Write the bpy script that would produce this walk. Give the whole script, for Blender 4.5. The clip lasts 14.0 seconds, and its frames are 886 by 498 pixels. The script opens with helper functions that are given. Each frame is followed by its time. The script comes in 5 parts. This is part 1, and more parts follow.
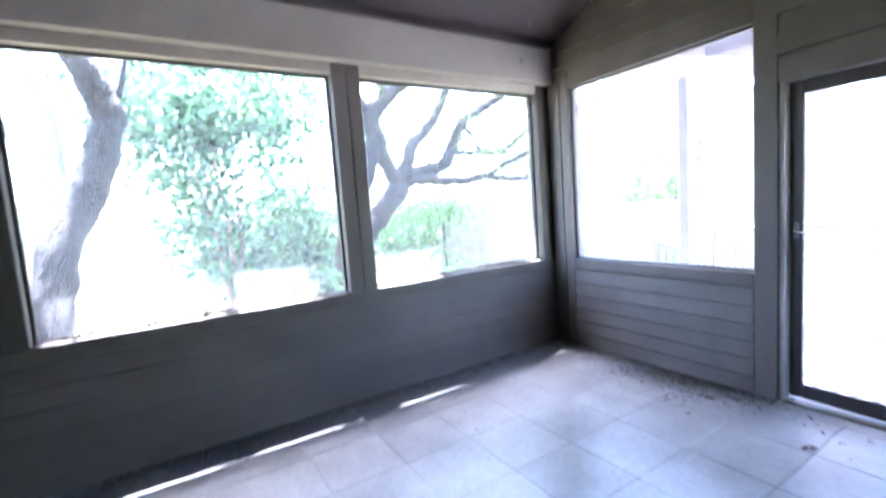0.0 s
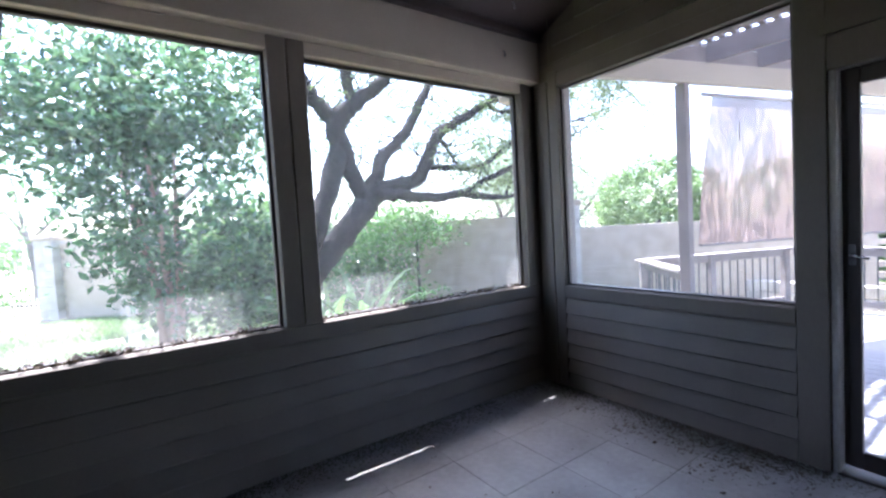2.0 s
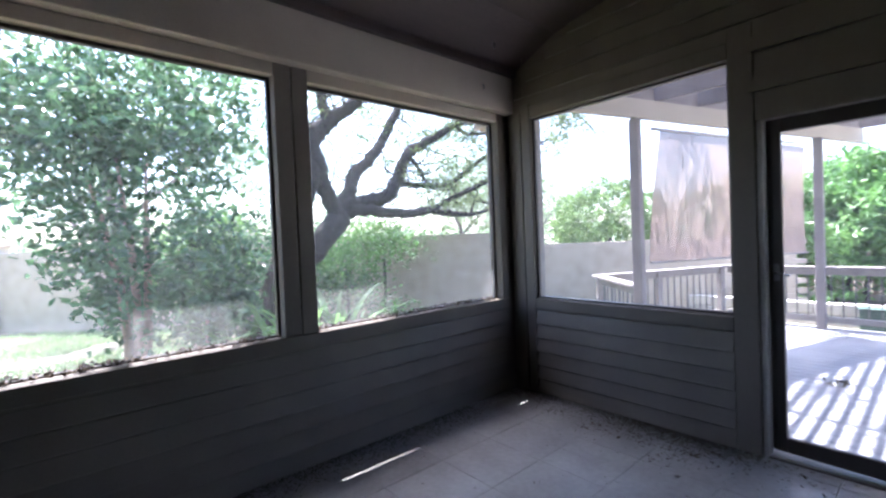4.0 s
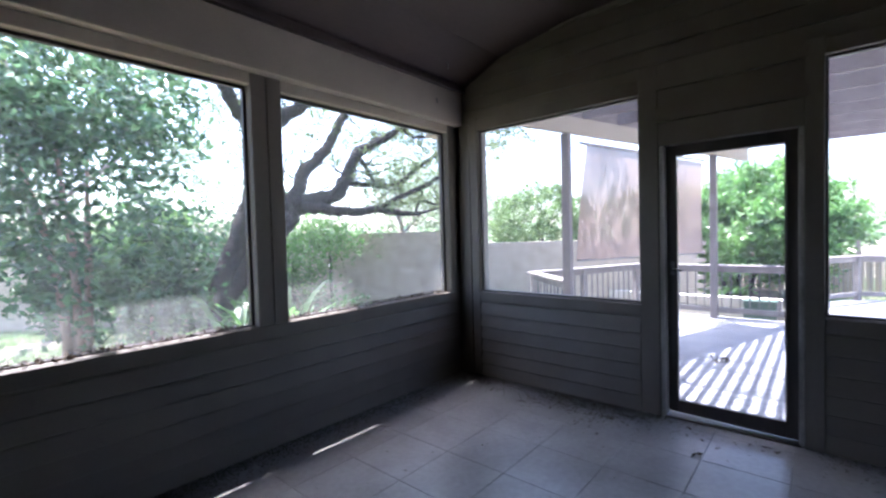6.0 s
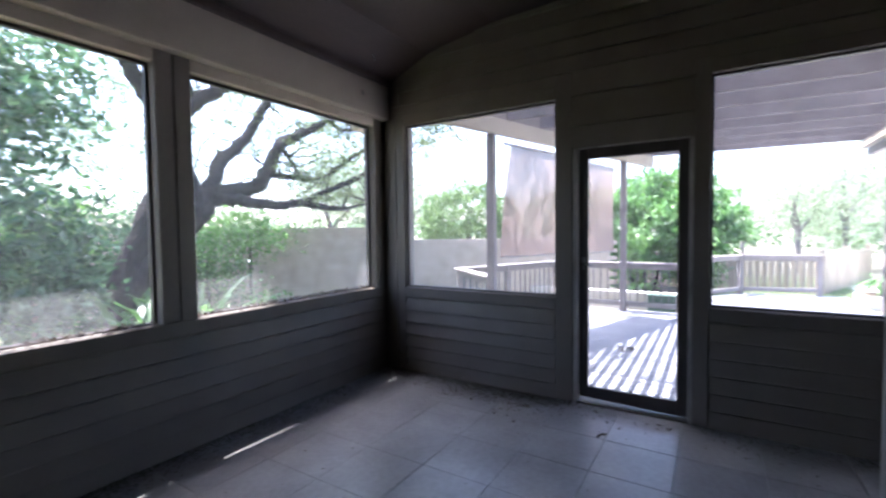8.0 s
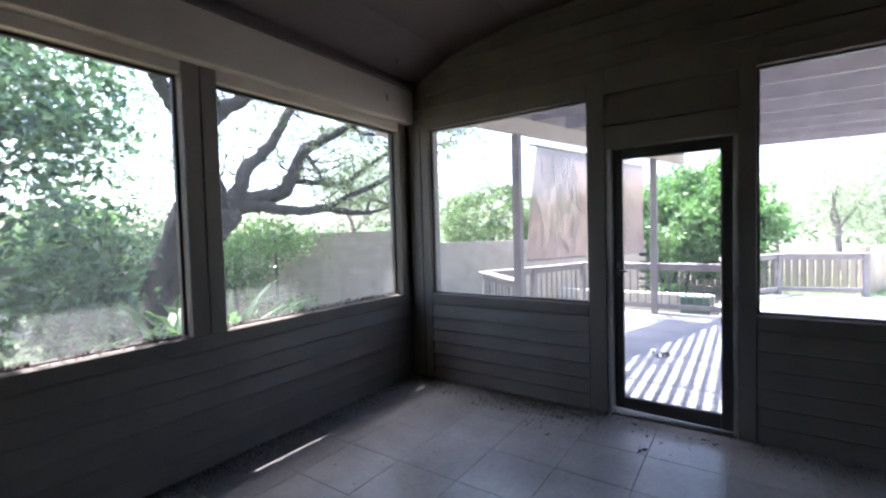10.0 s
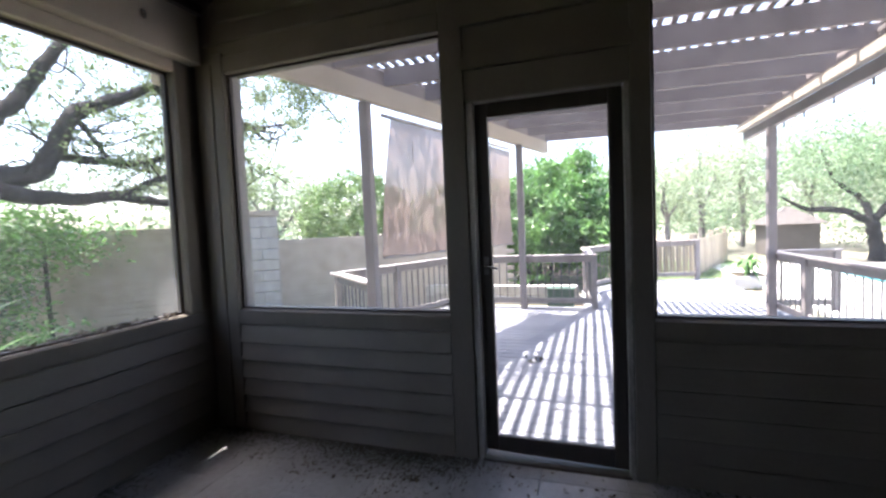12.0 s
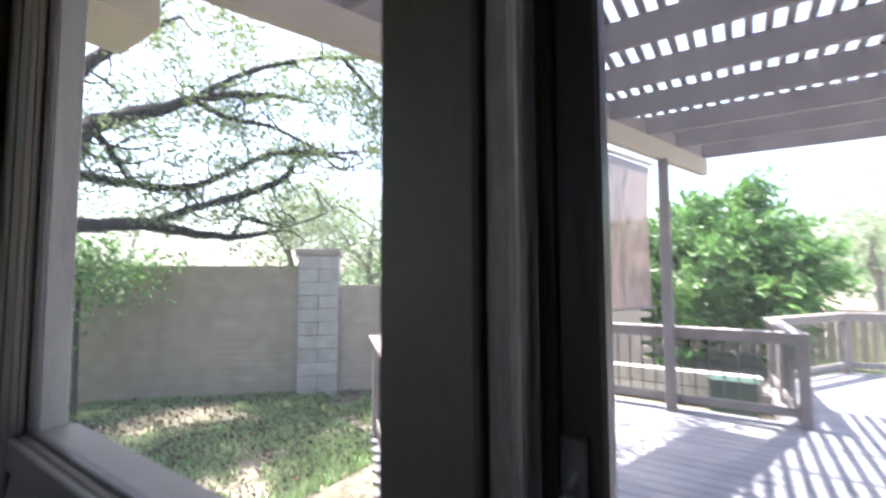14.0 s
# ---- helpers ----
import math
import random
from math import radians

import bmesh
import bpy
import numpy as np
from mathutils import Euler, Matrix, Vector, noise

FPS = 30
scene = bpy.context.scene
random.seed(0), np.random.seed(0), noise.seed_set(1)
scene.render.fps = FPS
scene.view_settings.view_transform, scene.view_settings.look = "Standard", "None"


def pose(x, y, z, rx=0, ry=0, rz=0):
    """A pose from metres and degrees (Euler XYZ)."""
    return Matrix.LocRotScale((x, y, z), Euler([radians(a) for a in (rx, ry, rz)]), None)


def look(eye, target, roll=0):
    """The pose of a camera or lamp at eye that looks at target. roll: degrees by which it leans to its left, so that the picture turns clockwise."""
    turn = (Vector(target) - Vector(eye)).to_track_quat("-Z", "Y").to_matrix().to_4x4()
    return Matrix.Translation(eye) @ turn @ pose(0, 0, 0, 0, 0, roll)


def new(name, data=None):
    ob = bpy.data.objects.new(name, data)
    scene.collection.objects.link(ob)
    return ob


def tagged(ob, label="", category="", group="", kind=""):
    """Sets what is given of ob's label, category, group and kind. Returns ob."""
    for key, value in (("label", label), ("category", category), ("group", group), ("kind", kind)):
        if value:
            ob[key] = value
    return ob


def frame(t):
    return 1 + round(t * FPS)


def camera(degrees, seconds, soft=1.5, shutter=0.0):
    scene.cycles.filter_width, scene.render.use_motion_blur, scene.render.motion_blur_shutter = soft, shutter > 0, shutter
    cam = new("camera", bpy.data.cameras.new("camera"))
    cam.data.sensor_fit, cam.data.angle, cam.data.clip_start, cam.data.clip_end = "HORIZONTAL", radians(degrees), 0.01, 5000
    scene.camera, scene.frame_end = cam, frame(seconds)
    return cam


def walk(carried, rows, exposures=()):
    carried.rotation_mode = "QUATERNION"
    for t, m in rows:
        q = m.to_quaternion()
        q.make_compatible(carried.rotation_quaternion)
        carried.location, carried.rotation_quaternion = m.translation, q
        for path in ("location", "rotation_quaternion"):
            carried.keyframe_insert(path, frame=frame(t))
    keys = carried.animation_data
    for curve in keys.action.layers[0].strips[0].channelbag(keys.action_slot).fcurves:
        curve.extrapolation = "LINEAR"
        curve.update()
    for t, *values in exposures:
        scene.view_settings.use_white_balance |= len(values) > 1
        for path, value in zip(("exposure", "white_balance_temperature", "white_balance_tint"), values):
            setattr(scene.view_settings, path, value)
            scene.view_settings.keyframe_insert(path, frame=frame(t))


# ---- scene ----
cam = camera(90.7, 14.0, soft=2.4, shutter=0.5)
PATH = [
    (0, (0.123, 0.169, 1.526), (1.171, 1.862, 1.333), -4.2),
    (0.5, (0.229, 0.373, 1.482), (1.326, 2.044, 1.567), -5.5),
    (1, (0.377, 0.568, 1.468), (1.531, 2.202, 1.446), -5.2),
    (1.5, (0.468, 0.741, 1.469), (1.648, 2.355, 1.429), -4.0),
    (2, (0.58, 0.741, 1.465), (1.722, 2.379, 1.365), -3.3),
    (2.5, (0.606, 0.744, 1.47), (1.679, 2.432, 1.471), -3.0),
    (3, (0.586, 0.725, 1.488), (1.545, 2.48, 1.511), -5.2),
    (3.5, (0.427, 0.704, 1.49), (1.574, 2.343, 1.475), -3.6),
    (6, (-0.17, 0.492, 1.508), (1.341, 1.802, 1.445), -1.6),
    (6.5, (-0.146, 0.456, 1.504), (1.466, 1.636, 1.406), -0.8),
    (7, (-0.116, 0.414, 1.492), (1.598, 1.44, 1.395), -0.4),
    (7.5, (-0.104, 0.381, 1.479), (1.671, 1.296, 1.372), -0.4),
    (8, (-0.144, 0.442, 1.483), (1.552, 1.498, 1.403), -0.7),
    (8.5, (-0.163, 0.465, 1.484), (1.443, 1.655, 1.407), -0.8),
    (11, (0.152, 0.64, 1.556), (1.916, 1.579, 1.478), -4.5),
    (11.5, (0.596, 0.705, 1.46), (2.473, 1.39, 1.372), -4.0),
    (12, (1.066, 0.789, 1.455), (2.957, 1.43, 1.344), -2.5),
    (12.5, (1.594, 0.89, 1.451), (3.518, 1.421, 1.32), -2.8),
    (13, (2.163, 0.963, 1.448), (4.049, 1.627, 1.39), -0.5),
    (13.5, (2.689, 1.129, 1.452), (4.488, 2.001, 1.404), 0.7),
    (14, (3.182, 1.239, 1.421), (4.834, 2.358, 1.548), -0.2),
]
EXPOSURES = [(0.0, 1.97, 5400), (0.4, 1.5, 5450), (0.8, 1.06, 5450), (1.2, 0.7, 5500), (1.6, 0.38, 5600), (2.0, 0.26, 5700), (3.5, 0.08, 5800), (6.0, -0.03, 5750), (8.5, -0.02, 5850), (11.0, -0.12, 6150), (12.0, -0.36, 6350), (13.0, -0.45, 6400), (14.0, -0.48, 6400)]
BASE_EXPOSURE = 3.10
walk(cam, [(t, look(eye, target, roll)) for t, eye, target, roll in PATH], [(t, BASE_EXPOSURE + s, k - 150, 21 if t < 10 else 18) for t, s, k in EXPOSURES])

# ---- light: a high sun over the garden side, and the sky ----
SUN_DIR = Vector((0.05, 0.36, 1.0)).normalized()
world = bpy.data.worlds.new("sky")
scene.world = world
world.use_nodes = True
_wn = world.node_tree.nodes
_sky = _wn.new("ShaderNodeTexSky")
_sky.sky_type = "NISHITA"
_sky.sun_disc = False
_sky.sun_elevation = math.asin(SUN_DIR.z)
_sky.sun_rotation = math.atan2(SUN_DIR.x, SUN_DIR.y)
_sky.dust_density = 3.0
_wn["Background"].inputs["Strength"].default_value = 0.15
world.node_tree.links.new(_sky.outputs["Color"], _wn["Background"].inputs["Color"])
sun = new("sun", bpy.data.lights.new("sun", "SUN"))
sun.data.energy, sun.data.angle, sun.data.color = 5.0, radians(0.55), (1.0, 0.95, 0.87)
sun.matrix_basis = look(SUN_DIR * 60, (0, 0, 0))


# ---- materials ----
def material(name, dark, light, scale=6.0, rough=0.6, bump=0.15, fine=60.0, metal=0.0, stretch=(1, 1, 1), vary=0.12, translucent=0.0, spec=0.5, island=False, fine_amount=0.3, furrows=False):
    """A surface whose colour wanders between two tones at two scales, with a fine relief."""
    m = bpy.data.materials.new(name)
    m.use_nodes = True
    nt = m.node_tree
    n, ln = nt.nodes, nt.links
    bsdf = n["Principled BSDF"]
    geo = n.new("ShaderNodeNewGeometry")
    mapping = n.new("ShaderNodeMapping")
    mapping.inputs["Scale"].default_value = stretch
    ln.new(geo.outputs["Position"], mapping.inputs["Vector"])
    a = n.new("ShaderNodeTexNoise")
    a.inputs["Scale"].default_value, a.inputs["Detail"].default_value = scale, 4
    b = n.new("ShaderNodeTexNoise")
    b.inputs["Scale"].default_value, b.inputs["Detail"].default_value = fine, 3
    if furrows:
        b = n.new("ShaderNodeTexVoronoi")
        b.feature = "DISTANCE_TO_EDGE"
        b.inputs["Scale"].default_value = fine
    for t in (a, b):
        ln.new(mapping.outputs["Vector"], t.inputs["Vector"])
    mixf = n.new("ShaderNodeMix")
    mixf.inputs[0].default_value = fine_amount
    ln.new(a.outputs["Fac"], mixf.inputs[2])
    ln.new(b.outputs["Distance"] if furrows else b.outputs["Fac"], mixf.inputs[3])
    ramp = n.new("ShaderNodeValToRGB")
    ramp.color_ramp.elements[0].position, ramp.color_ramp.elements[0].color = 0.18 if furrows else 0.32, (*dark, 1)
    ramp.color_ramp.elements[1].position, ramp.color_ramp.elements[1].color = 0.52 if furrows else 0.68, (*light, 1)
    ln.new(mixf.outputs[0], ramp.inputs["Fac"])
    hsv = n.new("ShaderNodeHueSaturation")
    ln.new(ramp.outputs["Color"], hsv.inputs["Color"])
    rng = n.new("ShaderNodeMapRange")
    rng.inputs["To Min"].default_value, rng.inputs["To Max"].default_value = 1 - vary, 1 + vary
    if island:
        ln.new(geo.outputs["Random Per Island"], rng.inputs["Value"])
    else:
        info = n.new("ShaderNodeObjectInfo")
        ln.new(info.outputs["Random"], rng.inputs["Value"])
    ln.new(rng.outputs["Result"], hsv.inputs["Value"])
    ln.new(hsv.outputs["Color"], bsdf.inputs["Base Color"])
    bsdf.inputs["Roughness"].default_value, bsdf.inputs["Metallic"].default_value = rough, metal
    bsdf.inputs["Specular IOR Level"].default_value = spec
    bp = n.new("ShaderNodeBump")
    bp.inputs["Strength"].default_value, bp.inputs["Distance"].default_value = bump, 0.01 if bump < 1 else 0.05
    ln.new(mixf.outputs[0], bp.inputs["Height"])
    ln.new(bp.outputs["Normal"], bsdf.inputs["Normal"])
    if translucent:
        tr = n.new("ShaderNodeBsdfTranslucent")
        ln.new(hsv.outputs["Color"], tr.inputs["Color"])
        mx = n.new("ShaderNodeMixShader")
        mx.inputs[0].default_value = translucent
        ln.new(bsdf.outputs["BSDF"], mx.inputs[1])
        ln.new(tr.outputs["BSDF"], mx.inputs[2])
        ln.new(mx.outputs["Shader"], n["Material Output"].inputs["Surface"])
    return m


def veil(name, colour, cover, dusty=0.0, translucent=0.4, streaks=0.0):
    """A woven mesh: part open, part thread, with dust in patches and paler streaks low down."""
    m = bpy.data.materials.new(name)
    m.use_nodes = True
    n, ln = m.node_tree.nodes, m.node_tree.links
    bsdf = n["Principled BSDF"]
    bsdf.inputs["Base Color"].default_value, bsdf.inputs["Roughness"].default_value = (*colour, 1), 0.7
    tr = n.new("ShaderNodeBsdfTranslucent")
    tr.inputs["Color"].default_value = (*colour, 1)
    m0 = n.new("ShaderNodeMixShader")
    m0.inputs[0].default_value = translucent
    ln.new(bsdf.outputs["BSDF"], m0.inputs[1])
    ln.new(tr.outputs["BSDF"], m0.inputs[2])
    hole = n.new("ShaderNodeBsdfTransparent")
    mx = n.new("ShaderNodeMixShader")
    geo = n.new("ShaderNodeNewGeometry")
    nz = n.new("ShaderNodeTexNoise")
    nz.inputs["Scale"].default_value, nz.inputs["Detail"].default_value = 2.2, 4
    ln.new(geo.outputs["Position"], nz.inputs["Vector"])
    rg = n.new("ShaderNodeMapRange")
    rg.inputs["From Min"].default_value, rg.inputs["From Max"].default_value = 0.45, 0.8
    rg.inputs["To Min"].default_value, rg.inputs["To Max"].default_value = cover, cover + dusty
    ln.new(nz.outputs["Fac"], rg.inputs["Value"])
    cover_out = rg.outputs["Result"]
    if streaks:
        mp = n.new("ShaderNodeMapping")
        mp.inputs["Scale"].default_value = (5.0, 5.0, 1.3)
        ln.new(geo.outputs["Position"], mp.inputs["Vector"])
        sn = n.new("ShaderNodeTexNoise")
        sn.inputs["Scale"].default_value, sn.inputs["Detail"].default_value = 1.0, 5
        ln.new(mp.outputs["Vector"], sn.inputs["Vector"])
        s1 = n.new("ShaderNodeMapRange")
        s1.inputs["From Min"].default_value, s1.inputs["From Max"].default_value = 0.53, 0.70
        ln.new(sn.outputs["Fac"], s1.inputs["Value"])
        xyz = n.new("ShaderNodeSeparateXYZ")
        ln.new(geo.outputs["Position"], xyz.inputs["Vector"])
        s2 = n.new("ShaderNodeMapRange")
        s2.inputs["From Min"].default_value, s2.inputs["From Max"].default_value = 1.22, 0.95
        s2.inputs["To Max"].default_value = streaks
        ln.new(xyz.outputs["Z"], s2.inputs["Value"])
        mu = n.new("ShaderNodeMath")
        mu.operation = "MULTIPLY_ADD"
        ln.new(s1.outputs["Result"], mu.inputs[0])
        ln.new(s2.outputs["Result"], mu.inputs[1])
        ln.new(cover_out, mu.inputs[2])
        cover_out = mu.outputs[0]
    ln.new(cover_out, mx.inputs[0])
    ln.new(hole.outputs["BSDF"], mx.inputs[1])
    ln.new(m0.outputs["Shader"], mx.inputs[2])
    ln.new(mx.outputs["Shader"], n["Material Output"].inputs["Surface"])
    return m


PAINT = material("taupe_wall_paint", (0.118, 0.102, 0.080), (0.162, 0.141, 0.112), 2.5, 0.55, 0.25, 90, vary=0.06)
TRIM = material("taupe_trim_paint", (0.112, 0.097, 0.078), (0.158, 0.138, 0.111), 3.0, 0.5, 0.25, 120, vary=0.05, stretch=(1, 1, 0.3))
# beige paint; on the pergola it stands in for sun and bounced light
BEAMPALE = material("beige_paint_and_sunlit_beam", (0.37, 0.325, 0.26), (0.47, 0.415, 0.335), 2.0, 0.6, 0.2, 80)
CEIL = material("brown_stained_ceiling", (0.040, 0.029, 0.026), (0.066, 0.048, 0.043), 1.6, 0.6, 0.2, 50, stretch=(0.4, 1, 1))
DARKWOOD = material("dark_brown_door_wood", (0.028, 0.022, 0.019), (0.055, 0.043, 0.037), 5, 0.45, 0.3, 90, stretch=(1, 1, 0.15))
JAMB = material("weathered_pale_jamb_paint", (0.17, 0.157, 0.14), (0.33, 0.31, 0.28), 7, 0.6, 0.5, 110, stretch=(1, 1, 0.25))
DOORJAMB = material("chipped_pale_door_paint", (0.16, 0.15, 0.132), (0.46, 0.43, 0.39), 9, 0.6, 0.5, 110, stretch=(1, 1, 0.25))
TILE = material("pale_ceramic_floor_tile", (0.168, 0.164, 0.158), (0.30, 0.294, 0.285), 2.2, 0.30, 0.08, 26, vary=0.07, spec=0.5)
GROUT = material("dark_grout", (0.13, 0.125, 0.118), (0.20, 0.195, 0.185), 12, 0.9, 0.4, 100)
DIRT = material("dry_leaf_litter", (0.035, 0.025, 0.016), (0.10, 0.075, 0.045), 20, 0.9, 0.5, 90, island=True, vary=0.5)
# grime colour; some floor patches of it stand in for shade
GRIME_SHADE = material("dusty_grime_and_shade", (0.05, 0.048, 0.035), (0.12, 0.11, 0.085), 9, 0.95, 0.5, 80, island=True, vary=0.35)
DECK = material("sun_bleached_deck_paint", (0.138, 0.143, 0.157), (0.212, 0.215, 0.227), 4, 0.7, 0.35, 70, stretch=(1, 0.2, 1), vary=0.08)
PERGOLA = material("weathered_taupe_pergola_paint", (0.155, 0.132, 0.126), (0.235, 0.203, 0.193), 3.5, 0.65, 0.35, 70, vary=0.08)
RAILWOOD = material("weathered_railing_paint", (0.17, 0.148, 0.136), (0.265, 0.24, 0.222), 5, 0.65, 0.35, 80, vary=0.08)
BLOCK = material("pale_concrete_block", (0.36, 0.34, 0.31), (0.52, 0.50, 0.46), 6, 0.9, 0.5, 70, vary=0.1)
WALLBRICK = material("tan_slump_brick", (0.36, 0.308, 0.245), (0.49, 0.425, 0.345), 5, 0.9, 0.6, 60, vary=0.05)
MORTAR = material("grey_tan_mortar", (0.26, 0.218, 0.175), (0.35, 0.295, 0.237), 14, 0.95, 0.6, 90)
BARK = material("furrowed_oak_bark", (0.009, 0.008, 0.007), (0.072, 0.061, 0.054), 6, 0.9, 1.0, 36, stretch=(1.4, 1.4, 0.5), fine_amount=0.62, furrows=True)
TANBARK = material("peeling_tan_stem_bark", (0.17, 0.12, 0.085), (0.38, 0.28, 0.20), 8, 0.85, 0.5, 50, stretch=(1.4, 1.4, 0.4))
# grey bark of the young tree; on far trunks its paleness imitates haze
PALEBARK = material("smooth_pale_grey_and_hazed_bark", (0.10, 0.09, 0.083), (0.24, 0.22, 0.205), 5, 0.9, 0.6, 40, stretch=(1.4, 1.4, 0.5))
LEAF = material("glossy_dark_leaf", (0.030, 0.078, 0.040), (0.125, 0.225, 0.105), 3, 0.20, 0.1, 60, translucent=0.36, island=True, vary=0.5)
# leaves lightened: strong sunlight is put into the colour
LEAFPALE = material("sun_paled_leaf", (0.12, 0.195, 0.10), (0.26, 0.36, 0.19), 0.7, 0.6, 0.1, 30, translucent=0.35, island=True, vary=0.35)
# lighter still, with haze and glare mixed into the leaf colour
LEAFHAZE = material("hazed_far_tree_leaf", (0.21, 0.28, 0.17), (0.40, 0.47, 0.31), 0.5, 0.6, 0.1, 20, translucent=0.4, island=True, vary=0.35)
LEAFOAK = material("small_oak_leaf", (0.085, 0.13, 0.05), (0.18, 0.235, 0.10), 2, 0.5, 0.1, 60, translucent=0.5, island=True, vary=0.4)
LEAFBRIGHT = material("bright_green_leaf", (0.048, 0.135, 0.036), (0.175, 0.335, 0.085), 2, 0.45, 0.1, 60, translucent=0.35, island=True, vary=0.4)
LEAFHEDGE = material("clipped_hedge_leaf", (0.075, 0.14, 0.045), (0.19, 0.29, 0.10), 2.5, 0.4, 0.1, 60, translucent=0.35, island=True, vary=0.45)
GRASS = material("lawn_grass", (0.13, 0.225, 0.085), (0.31, 0.44, 0.21), 1.2, 0.6, 0.2, 30, island=True, vary=0.4, translucent=0.3)
SOIL = material("lawn_soil_and_litter", (0.085, 0.09, 0.048), (0.27, 0.235, 0.175), 1.8, 0.95, 0.6, 22, vary=0.0)
SHADE = veil("brown_woven_shade_cloth", (0.225, 0.172, 0.150), 0.91, 0.04, 0.55)
SCREEN = veil("fine_insect_screen", (0.48, 0.48, 0.48), 0.10, 0.06, 0.45)
STREAKED_SCREEN = veil("pale_streaked_insect_screen", (0.50, 0.50, 0.50), 0.10, 0.05, 0.45, 0.08)
METAL = material("dull_dark_metal", (0.10, 0.10, 0.10), (0.2, 0.2, 0.2), 20, 0.35, 0.05, 90, metal=0.9)
CHROME = material("bright_handle_metal", (0.5, 0.5, 0.5), (0.6, 0.6, 0.6), 20, 0.22, 0.03, 90, metal=1.0)
FENCEWOOD = material("tan_fence_boards", (0.27, 0.225, 0.165), (0.40, 0.34, 0.26), 5, 0.85, 0.4, 60, stretch=(1, 1, 0.2), vary=0.12)
ROOFING = material("grey_brown_shingle", (0.06, 0.052, 0.047), (0.11, 0.098, 0.088), 8, 0.9, 0.6, 60)
POOLWATER = material("turquoise_pool_water", (0.03, 0.24, 0.28), (0.06, 0.34, 0.37), 2, 0.06, 0.3, 9)
CONCRETE = material("pale_concrete", (0.42, 0.405, 0.38), (0.56, 0.54, 0.51), 3, 0.85, 0.3, 60)
STUCCO = material("far_house_wall", (0.10, 0.085, 0.07), (0.15, 0.13, 0.11), 3, 0.9, 0.3, 50)
GLASS = bpy.data.materials.new("door_glass")
GLASS.use_nodes = True
GLASS.node_tree.nodes["Principled BSDF"].inputs["Base Color"].default_value = (0.04, 0.045, 0.05, 1)
GLASS.node_tree.nodes["Principled BSDF"].inputs["Roughness"].default_value = 0.03
GLASS.node_tree.nodes["Principled BSDF"].inputs["Specular IOR Level"].default_value = 0.9

# ---- building helpers ----
PLACE = {}
_meshes = {}


def thing(name, loc, label="", category="", group="", kind=""):
    """An empty at a thing's base, to carry its parts."""
    ob = new(name)
    ob.empty_display_size = 0.1
    ob.location = loc
    PLACE[ob] = Vector(loc)
    return tagged(ob, label, category, group, kind)


def hang(ob, parent, centre):
    centre = Vector(centre)
    PLACE[ob] = centre
    if parent:
        ob.parent = parent
        ob.location = centre - PLACE[parent]
    else:
        ob.location = centre
    return ob


def to_mesh(name, bm, mat, smooth=False):
    me = bpy.data.meshes.new(name)
    bm.normal_update()
    bm.to_mesh(me)
    bm.free()
    me.materials.append(mat)
    if smooth:
        me.shade_smooth()
    return me


def part(name, bm, mat, parent=None, label="", smooth=False, kind=""):
    """Links a bmesh, given in world metres, as one mesh object under a thing or a part."""
    c = Vector((0, 0, 0))
    for v in bm.verts:
        c += v.co
    c /= max(1, len(bm.verts))
    bmesh.ops.translate(bm, verts=bm.verts, vec=-c)
    return tagged(hang(new(name, to_mesh(name, bm, mat, smooth)), parent, c), label, kind=kind)


def part_arrays(name, verts, faces, mat, parent=None, label="", smooth=False, kind=""):
    verts = np.asarray(verts, dtype=float)
    c = verts.mean(axis=0)
    me = bpy.data.meshes.new(name)
    me.from_pydata((verts - c).tolist(), [], faces if isinstance(faces, list) else faces.tolist())
    me.materials.append(mat)
    if smooth:
        me.shade_smooth()
    return tagged(hang(new(name, me), parent, c), label, kind=kind)


def add_box(bm, x0, x1, y0, y1, z0, z1, bevel=0.0):
    m = Matrix.Translation(((x0 + x1) / 2, (y0 + y1) / 2, (z0 + z1) / 2)) @ Matrix.Diagonal((abs(x1 - x0), abs(y1 - y0), abs(z1 - z0), 1))
    r = bmesh.ops.create_cube(bm, size=1, matrix=m)
    if bevel:
        edges = list({e for v in r["verts"] for e in v.link_edges})
        bmesh.ops.bevel(bm, geom=edges, offset=bevel, segments=1, profile=0.5, affect="EDGES")
    return bm


def box(x0, x1, y0, y1, z0, z1, bevel=0.004):
    return add_box(bmesh.new(), x0, x1, y0, y1, z0, z1, bevel)


def boxes(rows, bevel=0.0):
    bm = bmesh.new()
    for r in rows:
        add_box(bm, *r, bevel)
    return bm


def beam_between(p, q, width, height, bevel=0.006):
    """A squared timber whose axis runs from p to q; width lies level."""
    p, q = Vector(p), Vector(q)
    d = q - p
    m = Matrix.Translation((p + q) / 2) @ d.to_track_quat("X", "Z").to_matrix().to_4x4() @ Matrix.Diagonal((d.length, width, height, 1))
    bm = bmesh.new()
    bmesh.ops.create_cube(bm, size=1, matrix=m)
    if bevel:
        bmesh.ops.bevel(bm, geom=bm.edges[:], offset=bevel, segments=1, profile=0.5, affect="EDGES")
    return bm


def shared(key, size, mat, bevel):
    """One bevelled block mesh, shared by all pieces of that size."""
    k = (key, tuple(round(s, 4) for s in size), bevel)
    if k not in _meshes:
        x, y, z = (s / 2 for s in size)
        _meshes[k] = to_mesh(key, box(-x, x, -y, y, -z, z, bevel), mat)
    return _meshes[k]


